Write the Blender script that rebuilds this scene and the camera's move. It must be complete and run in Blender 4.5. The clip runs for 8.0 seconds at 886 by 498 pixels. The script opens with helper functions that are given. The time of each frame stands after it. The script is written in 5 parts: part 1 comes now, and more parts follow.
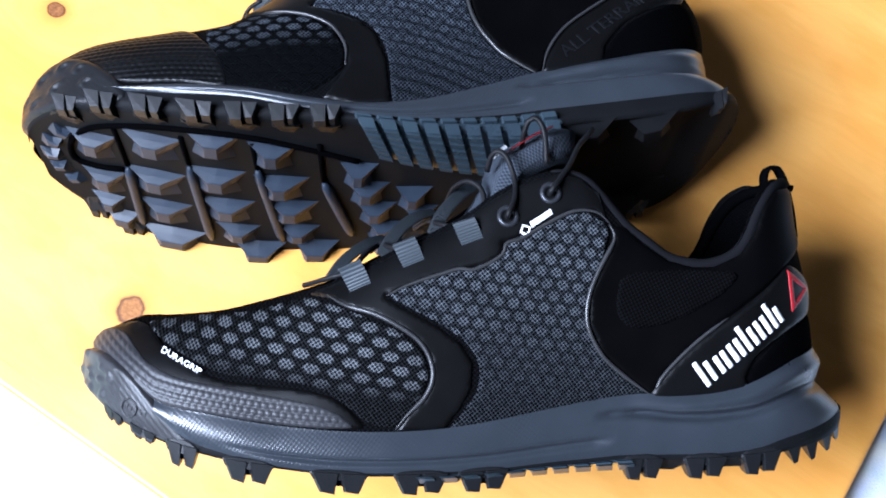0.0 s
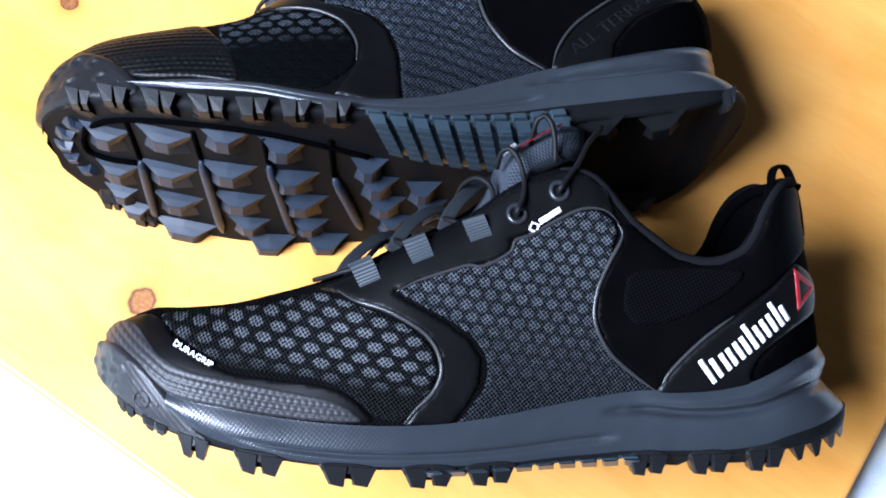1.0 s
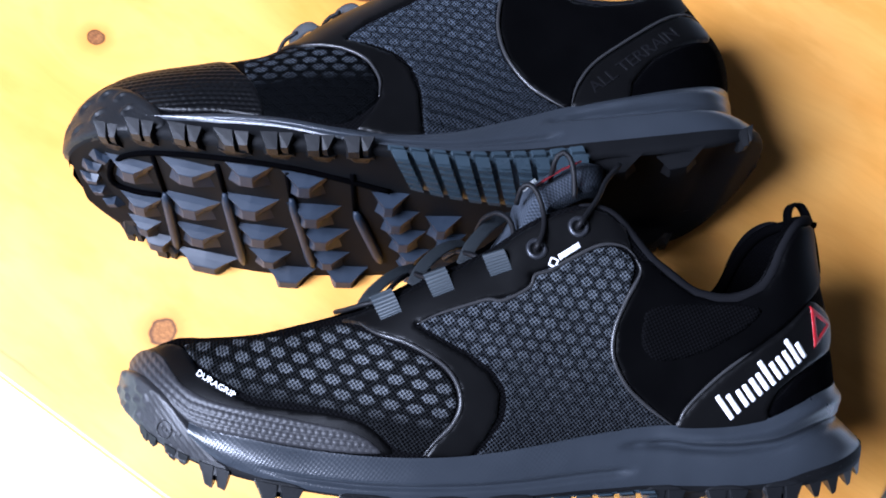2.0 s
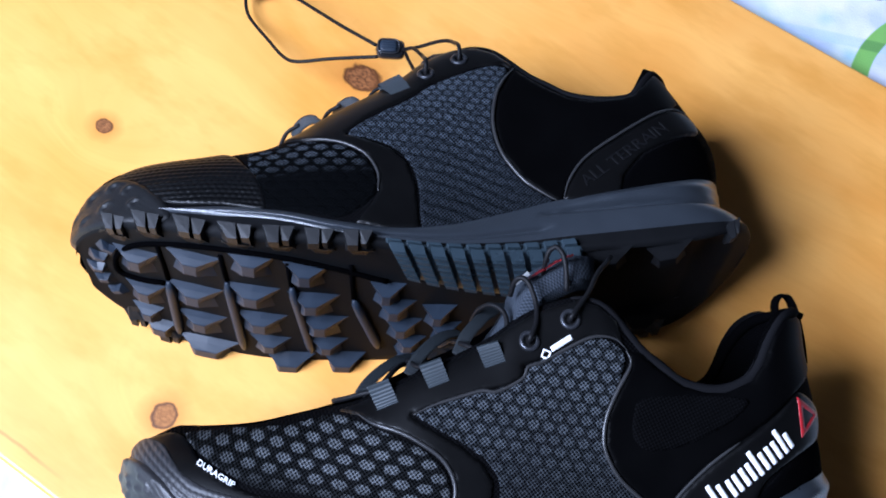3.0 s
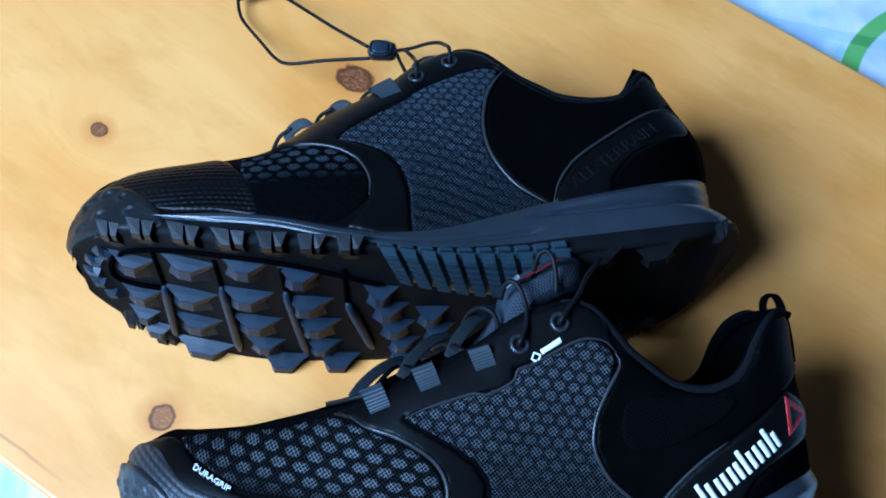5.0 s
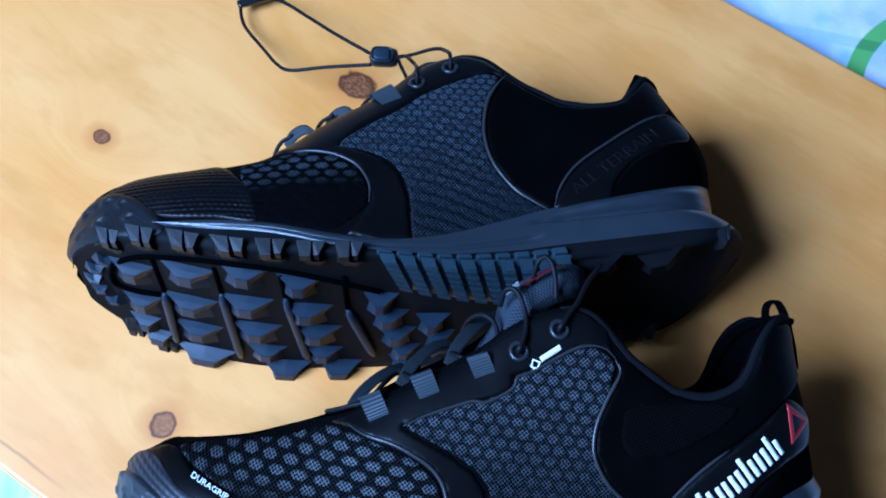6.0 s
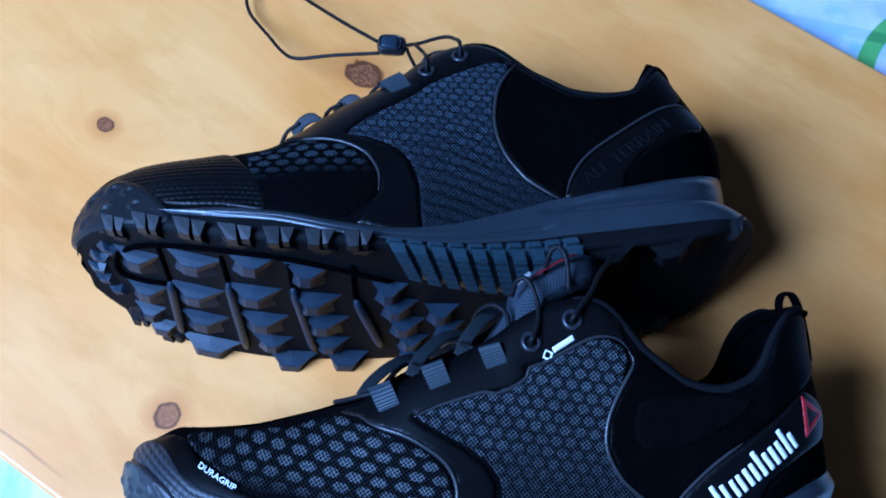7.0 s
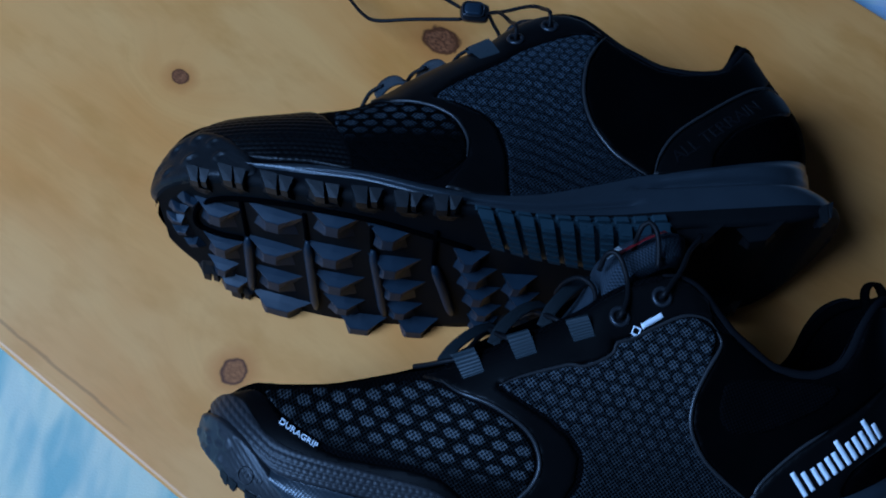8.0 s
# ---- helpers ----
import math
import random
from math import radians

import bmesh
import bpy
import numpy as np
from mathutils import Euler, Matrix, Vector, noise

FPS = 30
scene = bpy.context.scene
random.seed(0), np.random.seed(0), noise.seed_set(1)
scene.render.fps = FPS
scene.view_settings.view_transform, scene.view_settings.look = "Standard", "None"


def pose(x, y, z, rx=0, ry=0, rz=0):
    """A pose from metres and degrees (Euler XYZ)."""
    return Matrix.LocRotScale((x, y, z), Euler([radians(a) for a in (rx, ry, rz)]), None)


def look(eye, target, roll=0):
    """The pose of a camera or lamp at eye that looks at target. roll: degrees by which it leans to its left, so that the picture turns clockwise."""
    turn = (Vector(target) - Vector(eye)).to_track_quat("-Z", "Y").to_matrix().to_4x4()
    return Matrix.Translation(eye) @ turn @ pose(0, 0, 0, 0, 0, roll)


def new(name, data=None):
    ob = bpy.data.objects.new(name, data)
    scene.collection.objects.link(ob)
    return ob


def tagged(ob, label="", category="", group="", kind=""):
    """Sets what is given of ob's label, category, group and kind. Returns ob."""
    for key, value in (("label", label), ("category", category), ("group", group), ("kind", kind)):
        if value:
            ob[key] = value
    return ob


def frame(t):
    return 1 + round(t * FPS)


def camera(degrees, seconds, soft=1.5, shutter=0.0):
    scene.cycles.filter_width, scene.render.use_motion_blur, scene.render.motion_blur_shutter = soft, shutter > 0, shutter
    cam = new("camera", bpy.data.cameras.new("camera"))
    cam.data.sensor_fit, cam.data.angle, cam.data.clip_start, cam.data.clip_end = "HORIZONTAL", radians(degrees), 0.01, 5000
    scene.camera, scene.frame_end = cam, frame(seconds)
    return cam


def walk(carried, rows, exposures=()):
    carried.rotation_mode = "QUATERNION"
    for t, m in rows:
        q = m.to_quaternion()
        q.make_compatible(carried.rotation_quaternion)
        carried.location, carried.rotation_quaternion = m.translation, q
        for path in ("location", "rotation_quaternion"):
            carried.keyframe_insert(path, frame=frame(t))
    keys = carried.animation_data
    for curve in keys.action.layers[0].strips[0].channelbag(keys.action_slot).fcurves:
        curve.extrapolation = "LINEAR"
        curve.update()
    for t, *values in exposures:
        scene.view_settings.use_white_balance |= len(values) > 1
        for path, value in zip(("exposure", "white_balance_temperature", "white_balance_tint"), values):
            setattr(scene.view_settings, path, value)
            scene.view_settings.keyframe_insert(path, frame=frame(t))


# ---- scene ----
from mathutils.geometry import delaunay_2d_cdt

cam = camera(45, 8.0, soft=1.9)
PATH = [
    (0, (0.01400, -0.00156, 0.46626), (0.04610, 0.33886, -0.47347), 10.117),
    (0.5, (0.01496, -0.00089, 0.46643), (0.04596, 0.33623, -0.47452), 9.910),
    (1, (0.01262, 0.00010, 0.47073), (0.03963, 0.32915, -0.47320), 9.916),
    (1.2, (0.01160, -0.00240, 0.47051), (0.03938, 0.33541, -0.47030), 10.012),
    (2.3, (0.00786, -0.00162, 0.47978), (0.01992, 0.37188, -0.44777), 7.911),
    (2.5, (0.00792, 0.00022, 0.48321), (0.01917, 0.38844, -0.43829), 7.689),
    (2.7, (0.00798, 0.00361, 0.48708), (0.01846, 0.39756, -0.43200), 7.199),
    (3, (0.00894, 0.00439, 0.49127), (0.01720, 0.41479, -0.42060), 7.344),
    (3.5, (0.00897, 0.00350, 0.49122), (0.01758, 0.41396, -0.42062), 7.284),
    (4, (0.00971, 0.00689, 0.49639), (0.01337, 0.41851, -0.41496), 6.551),
    (4.5, (0.01334, 0.00761, 0.49791), (0.01871, 0.42206, -0.41215), 6.563),
    (4.7, (0.01225, 0.00816, 0.49827), (0.02176, 0.41313, -0.41601), 6.961),
    (5.8, (0.01554, 0.01446, 0.50113), (0.01344, 0.40582, -0.41910), 5.374),
    (6, (0.01737, 0.01134, 0.49773), (0.01377, 0.41253, -0.41826), 5.168),
    (6.5, (0.01442, 0.01218, 0.49296), (0.01655, 0.40802, -0.42535), 5.970),
    (7, (0.01151, 0.01030, 0.49131), (0.01269, 0.40896, -0.42579), 6.091),
    (7.2, (0.00707, 0.00897, 0.49345), (0.01122, 0.40258, -0.42582), 6.555),
    (7.5, (0.00346, 0.01007, 0.48960), (-0.00407, 0.39807, -0.43203), 5.570),
    (7.8, (-0.00936, 0.00398, 0.48505), (-0.02013, 0.39493, -0.43530), 6.704),
    (8, (-0.01836, 0.00377, 0.48422), (-0.02315, 0.38389, -0.44070), 8.544),
]
EXPOSURES = [(0, 0.42, 5300, 15), (1.2, 0.46, 5300, 15), (2.5, 0.10, 5280, 22), (3.5, -0.31, 4800, 10), (4.5, -0.49, 4200, 2), (6, -0.55, 3830, 12), (7, -0.66, 3690, 14), (7.5, -1.14, 3590, 12), (8, -2.08, 3740, 7)]
walk(cam, [(t, look(eye, target, roll)) for t, eye, target, roll in PATH], EXPOSURES)

# ---- world and light ----
world = bpy.data.worlds.new("overcast_sky")
world.use_nodes = True
wn = world.node_tree
sky = wn.nodes.new("ShaderNodeTexSky")
sky.sky_type, sky.sun_disc, sky.sun_elevation, sky.sun_rotation = "NISHITA", False, radians(35), radians(250)
wn.links.new(sky.outputs[0], wn.nodes["Background"].inputs[0])
wn.nodes["Background"].inputs[1].default_value = 0.1
scene.world = world


def window_light(name, m, wide, high, watts, colour):
    """The sky's light in a window's opening."""
    data = bpy.data.lights.new(name, "AREA")
    data.shape, data.size, data.size_y, data.energy, data.color = "RECTANGLE", wide, high, watts, colour
    ob = new(name, data)
    ob.matrix_world = m
    return ob


window_light("window_daylight", look((-0.99, -0.26, 1.14), (-0.05, 0.15, 0.0)), 0.86, 0.82, 88, (0.94, 0.97, 1.0))


# ---- materials ----
def material(name, colour=(0.5, 0.5, 0.5), rough=0.5, metal=0.0, spec=0.5):
    m = bpy.data.materials.new(name)
    m.use_nodes = True
    b = m.node_tree.nodes["Principled BSDF"]
    b.inputs["Base Color"].default_value = (*colour, 1)
    b.inputs["Roughness"].default_value = rough
    b.inputs["Metallic"].default_value = metal
    b.inputs["Specular IOR Level"].default_value = spec
    return m


def node(m, kind, **inputs):
    n = m.node_tree.nodes.new(kind)
    for key, value in inputs.items():
        n.inputs[key.replace("_", " ")].default_value = value
    return n


def link(m, a, b):
    m.node_tree.links.new(a, b)


def maths(m, op, a, b=None, clamp=False):
    n = m.node_tree.nodes.new("ShaderNodeMath")
    n.operation, n.use_clamp = op, clamp
    for i, v in enumerate((a, b)):
        if v is None:
            continue
        if isinstance(v, (int, float)):
            n.inputs[i].default_value = v
        else:
            link(m, v, n.inputs[i])
    return n.outputs[0]


def ramp(m, fac, stops):
    n = m.node_tree.nodes.new("ShaderNodeValToRGB")
    link(m, fac, n.inputs[0])
    e = n.color_ramp.elements
    while len(e) < len(stops):
        e.new(0.5)
    for el, (p, c) in zip(e, stops):
        el.position, el.color = p, (*c, 1) if len(c) == 3 else c
    return n.outputs[0]


def mix(m, fac, a, b):
    n = m.node_tree.nodes.new("ShaderNodeMix")
    n.data_type = "RGBA"
    for sock, v in ((n.inputs[0], fac), (n.inputs[6], a), (n.inputs[7], b)):
        if isinstance(v, (int, float)):
            sock.default_value = v
        elif isinstance(v, tuple):
            sock.default_value = (*v, 1)
        else:
            link(m, v, sock)
    return n.outputs[2]


def bump(m, height, strength, distance):
    n = node(m, "ShaderNodeBump", Strength=strength, Distance=distance)
    link(m, height, n.inputs["Height"])
    link(m, n.outputs[0], m.node_tree.nodes["Principled BSDF"].inputs["Normal"])


def coords(m, which="Object"):
    return m.node_tree.nodes.new("ShaderNodeTexCoord").outputs[which]


def mapped(m, vec, scale=(1, 1, 1), rot=(0, 0, 0), loc=(0, 0, 0)):
    n = m.node_tree.nodes.new("ShaderNodeMapping")
    link(m, vec, n.inputs[0])
    n.inputs["Scale"].default_value, n.inputs["Rotation"].default_value, n.inputs["Location"].default_value = scale, rot, loc
    return n.outputs[0]


def noise_tex(m, vec, scale, detail=3, rough=0.55):
    n = node(m, "ShaderNodeTexNoise", Scale=scale, Detail=detail, Roughness=rough)
    link(m, vec, n.inputs["Vector"])
    return n.outputs[0]


def skin(name, colour, rough, grain=1500, depth=0.0002, spec=0.5, vary=0.35, metal=0.0):
    """Moulded rubber, foam or leather-like film: a fine grain, and blotches in colour and gloss."""
    m = material(name, colour, rough, metal, spec)
    b = m.node_tree.nodes["Principled BSDF"]
    c = coords(m)
    big = noise_tex(m, c, 45, 4)
    fine = noise_tex(m, c, grain, 2)
    link(m, mix(m, big, tuple(v * (1 - vary) for v in colour), tuple(min(1, v * (1 + vary)) for v in colour)), b.inputs["Base Color"])
    link(m, maths(m, "ADD", maths(m, "MULTIPLY", big, 0.22), rough - 0.11), b.inputs["Roughness"])
    bump(m, fine, 0.35, depth)
    return m


def hex_fabric(name, cell, cell_colour, ground, stretch=1.0, size=0.40, knit=1100, turn=0.0, fade=(0.0, 0.0, 0.01), between=0.2):
    """Engineered mesh: light hexagon cells with fine holes over a darker knit. Cell in metres; below the line fade, the cells give way to plain knit."""
    m = material(name, ground, 0.85, 0, 0.01)
    b = m.node_tree.nodes["Principled BSDF"]
    uv = coords(m, "UV")
    d = []
    for shift in (0.0, 0.5):
        n = m.node_tree.nodes.new("ShaderNodeSeparateXYZ")
        link(m, mapped(m, mapped(m, uv, (1, 1, 1), (0, 0, radians(turn))), (1 / (cell * stretch), 1 / (cell * 1.732), 1), loc=(shift, shift, 0)), n.inputs[0])
        fx = maths(m, "SUBTRACT", maths(m, "FRACT", n.outputs[0]), 0.5)
        fy = maths(m, "MULTIPLY", maths(m, "SUBTRACT", maths(m, "FRACT", n.outputs[1]), 0.5), 1.732)
        ax, ay = maths(m, "ABSOLUTE", fx), maths(m, "ABSOLUTE", fy)
        slanted = maths(m, "ADD", maths(m, "MULTIPLY", ax, 0.866), maths(m, "MULTIPLY", ay, 0.5))
        d.append(maths(m, "MAXIMUM", slanted, ay))
    dist = maths(m, "MINIMUM", d[0], d[1])
    wob = noise_tex(m, uv, 260, 2)
    edge = maths(m, "ADD", dist, maths(m, "MULTIPLY", maths(m, "SUBTRACT", wob, 0.5), 0.12))
    cellmask = ramp(m, edge, [(size - 0.09, (1, 1, 1)), (size, (0, 0, 0))])
    holes = node(m, "ShaderNodeTexVoronoi", Scale=knit, Randomness=0.15)
    link(m, mapped(m, uv, (1, 1, 1), (0, 0, radians(45 + turn))), holes.inputs["Vector"])
    weave = ramp(m, holes.outputs["Distance"], [(0.34, (0.02, 0.02, 0.02)), (0.52, (1, 1, 1))])
    patchy = noise_tex(m, uv, 60, 3)
    light = mix(m, weave, tuple(v * 0.05 for v in cell_colour), cell_colour)
    dark = mix(m, weave, tuple(v * 0.25 for v in ground), tuple(v * between for v in cell_colour))
    place = m.node_tree.nodes.new("ShaderNodeSeparateXYZ")
    link(m, uv, place.inputs[0])
    over = maths(m, "SUBTRACT", place.outputs[1], maths(m, "ADD", maths(m, "MULTIPLY", place.outputs[0], fade[1]), fade[0]))
    woven_in = maths(m, "ADD", maths(m, "DIVIDE", over, fade[2]), 0.12, True)
    strength = maths(m, "MULTIPLY", maths(m, "MULTIPLY", cellmask, woven_in), maths(m, "ADD", maths(m, "MULTIPLY", patchy, 0.9), 0.35), True)
    link(m, mix(m, strength, dark, light), b.inputs["Base Color"])
    bump(m, maths(m, "ADD", maths(m, "MULTIPLY", weave, 0.5), cellmask), 0.55, 0.0004)
    return m


def woven(name, colour, scale, turn=0.0, rough=0.8, depth=0.0004):
    """Plain woven webbing or netting."""
    m = material(name, colour, rough, 0, 0.01)
    b = m.node_tree.nodes["Principled BSDF"]
    c = mapped(m, coords(m, "UV"), (1, 1, 1), (0, 0, turn))
    n = m.node_tree.nodes.new("ShaderNodeSeparateXYZ")
    link(m, c, n.inputs[0])
    wx = maths(m, "SINE", maths(m, "MULTIPLY", n.outputs[0], scale * 6.283))
    wy = maths(m, "SINE", maths(m, "MULTIPLY", n.outputs[1], scale * 6.283))
    h = maths(m, "MULTIPLY", maths(m, "ADD", maths(m, "MULTIPLY", wx, wy), 1.0), 0.5)
    big = noise_tex(m, c, 120, 3)
    h2 = maths(m, "MULTIPLY", h, maths(m, "ADD", big, 0.45), True)
    link(m, mix(m, h2, tuple(v * 0.3 for v in colour), tuple(min(1, v * 1.6) for v in colour)), b.inputs["Base Color"])
    bump(m, h, 0.5, depth)
    return m


def ribbed(name, colour, scale, turn=0.0):
    """Webbing with cords along it."""
    m = material(name, colour, 0.6, 0, 0.35)
    b = m.node_tree.nodes["Principled BSDF"]
    c = mapped(m, coords(m, "UV"), (1, 1, 1), (0, 0, turn))
    n = m.node_tree.nodes.new("ShaderNodeSeparateXYZ")
    link(m, c, n.inputs[0])
    h = maths(m, "MULTIPLY", maths(m, "ADD", maths(m, "SINE", maths(m, "MULTIPLY", n.outputs[0], scale * 6.283)), 1), 0.5)
    fray = noise_tex(m, mapped(m, c, (3000, 500, 1)), 1.0, 3)
    link(m, mix(m, maths(m, "MULTIPLY", h, maths(m, "ADD", fray, 0.5), True), tuple(v * 0.62 for v in colour), tuple(v * 1.15 for v in colour)), b.inputs["Base Color"])
    bump(m, h, 0.6, 0.0004)
    return m


def textured_foam(name, colour):
    """Moulded midsole foam with a fine diagonal grid pressed into it, worn smooth in places."""
    m = skin(name, colour, 0.31, 1500, 0.0001, 0.65, 0.22)
    b = m.node_tree.nodes["Principled BSDF"]
    n = m.node_tree.nodes.new("ShaderNodeSeparateXYZ")
    link(m, mapped(m, coords(m, "UV"), (1, 1, 1), (0, 0, radians(38))), n.inputs[0])
    a = maths(m, "SINE", maths(m, "MULTIPLY", n.outputs[0], 6.283 * 850))
    c = maths(m, "SINE", maths(m, "MULTIPLY", n.outputs[1], 6.283 * 700))
    grid = maths(m, "MULTIPLY", maths(m, "ADD", a, maths(m, "MULTIPLY", c, 0.6)), 0.5)
    worn = ramp(m, noise_tex(m, coords(m), 28, 3), [(0.42, (0.15, 0.15, 0.15)), (0.6, (1, 1, 1))])
    bump(m, maths(m, "MULTIPLY", grid, worn), 0.18, 0.0002)
    return m


def pine(name):
    """Varnished pine board; the grain runs along the board's x. Knots sit where the board has them."""
    m = material(name, (0.6, 0.33, 0.09), 0.42, 0, 0.45)
    b = m.node_tree.nodes["Principled BSDF"]
    c = coords(m)
    pull, dark, ring, halo = None, None, None, None
    for x, y, rx, ry, turn, fill in KNOTS:
        q = mapped(m, mapped(m, c, loc=(-x, -y, 0)), (1 / rx, 1 / ry, 0), (0, 0, radians(turn)))
        wob = noise_tex(m, c, 120, 2)
        ln = m.node_tree.nodes.new("ShaderNodeVectorMath")
        ln.operation = "LENGTH"
        link(m, q, ln.inputs[0])
        r = maths(m, "ADD", ln.outputs["Value"], maths(m, "MULTIPLY", maths(m, "SUBTRACT", wob, 0.5), 0.7))
        core = ramp(m, maths(m, "MULTIPLY", r, 0.5), [(0.40, (1, 1, 1)), (0.52, (0, 0, 0))])
        rim = ramp(m, maths(m, "MULTIPLY", r, 0.5), [(0.36, (0, 0, 0)), (0.45, (1, 1, 1)), (0.54, (0, 0, 0))])
        glow = ramp(m, maths(m, "MULTIPLY", r, 0.25), [(0.2, (1, 1, 1)), (0.62, (0, 0, 0))])
        near = ramp(m, maths(m, "MULTIPLY", r, 0.12), [(0.1, (1, 1, 1)), (0.9, (0, 0, 0))])
        core = maths(m, "MULTIPLY", core, fill)
        dark = core if dark is None else maths(m, "MAXIMUM", dark, core)
        ring = rim if ring is None else maths(m, "MAXIMUM", ring, rim)
        halo = glow if halo is None else maths(m, "MAXIMUM", halo, glow)
        pull = near if pull is None else maths(m, "MAXIMUM", pull, near)
    warp = m.node_tree.nodes.new("ShaderNodeSeparateXYZ")
    link(m, c, warp.inputs[0])
    sway = noise_tex(m, mapped(m, c, (5, 14, 1)), 1.0, 3)
    y = maths(m, "ADD", warp.outputs[1], maths(m, "ADD", maths(m, "MULTIPLY", sway, 0.05), maths(m, "MULTIPLY", pull, 0.03)))
    comb = m.node_tree.nodes.new("ShaderNodeCombineXYZ")
    link(m, maths(m, "MULTIPLY", warp.outputs[0], 0.07), comb.inputs[0])
    link(m, y, comb.inputs[1])
    broad = noise_tex(m, comb.outputs[0], 38, 3, 0.5)
    fine = noise_tex(m, comb.outputs[0], 260, 5, 0.65)
    cloud = noise_tex(m, c, 9, 3)
    base = mix(m, ramp(m, broad, [(0.32, (0, 0, 0)), (0.7, (1, 1, 1))]), (0.62, 0.262, 0.040), (0.70, 0.336, 0.068))
    base = mix(m, maths(m, "MULTIPLY", ramp(m, fine, [(0.45, (0, 0, 0)), (0.75, (1, 1, 1))]), 0.35), base, (0.52, 0.22, 0.03))
    base = mix(m, maths(m, "MULTIPLY", ramp(m, cloud, [(0.35, (0, 0, 0)), (0.75, (1, 1, 1))]), 0.6), base, (0.78, 0.45, 0.128))
    figure = noise_tex(m, mapped(m, c, (14, 34, 1), (0, 0, radians(24))), 1.0, 4, 0.6)
    base = mix(m, maths(m, "MULTIPLY", ramp(m, figure, [(0.5, (0, 0, 0)), (0.70, (1, 1, 1))]), 0.6), base, (0.53, 0.235, 0.03))
    base = mix(m, maths(m, "MULTIPLY", halo, 0.75), base, (0.46, 0.17, 0.022))
    mottle = ramp(m, noise_tex(m, mapped(m, c, (1, 1.6, 1)), 420, 3), [(0.40, (0, 0, 0)), (0.62, (1, 1, 1))])
    base = mix(m, dark, base, mix(m, mottle, (0.085, 0.028, 0.009), (0.25, 0.10, 0.035)))
    base = mix(m, maths(m, "MULTIPLY", ring, 0.92), base, (0.055, 0.016, 0.005))
    # A hair crack along the near edge.
    wander = maths(m, "MULTIPLY", maths(m, "SUBTRACT", noise_tex(m, c, 60, 3), 0.5), 0.003)
    gap = maths(m, "ABSOLUTE", maths(m, "ADD", maths(m, "SUBTRACT", warp.outputs[1], 0.0092), wander))
    crack = ramp(m, maths(m, "MULTIPLY", gap, 100), [(0.03, (1, 1, 1)), (0.11, (0, 0, 0))])
    length = ramp(m, maths(m, "MULTIPLY", maths(m, "ABSOLUTE", maths(m, "ADD", warp.outputs[0], 0.225)), 10), [(0.35, (1, 1, 1)), (0.55, (0, 0, 0))])
    base = mix(m, maths(m, "MULTIPLY", maths(m, "MULTIPLY", crack, length), 0.45), base, (0.20, 0.085, 0.02))
    link(m, base, b.inputs["Base Color"])
    link(m, maths(m, "ADD", maths(m, "MULTIPLY", cloud, 0.2), 0.33), b.inputs["Roughness"])
    bump(m, maths(m, "ADD", maths(m, "MULTIPLY", fine, 0.6), cloud), 0.12, 0.0006)
    return m


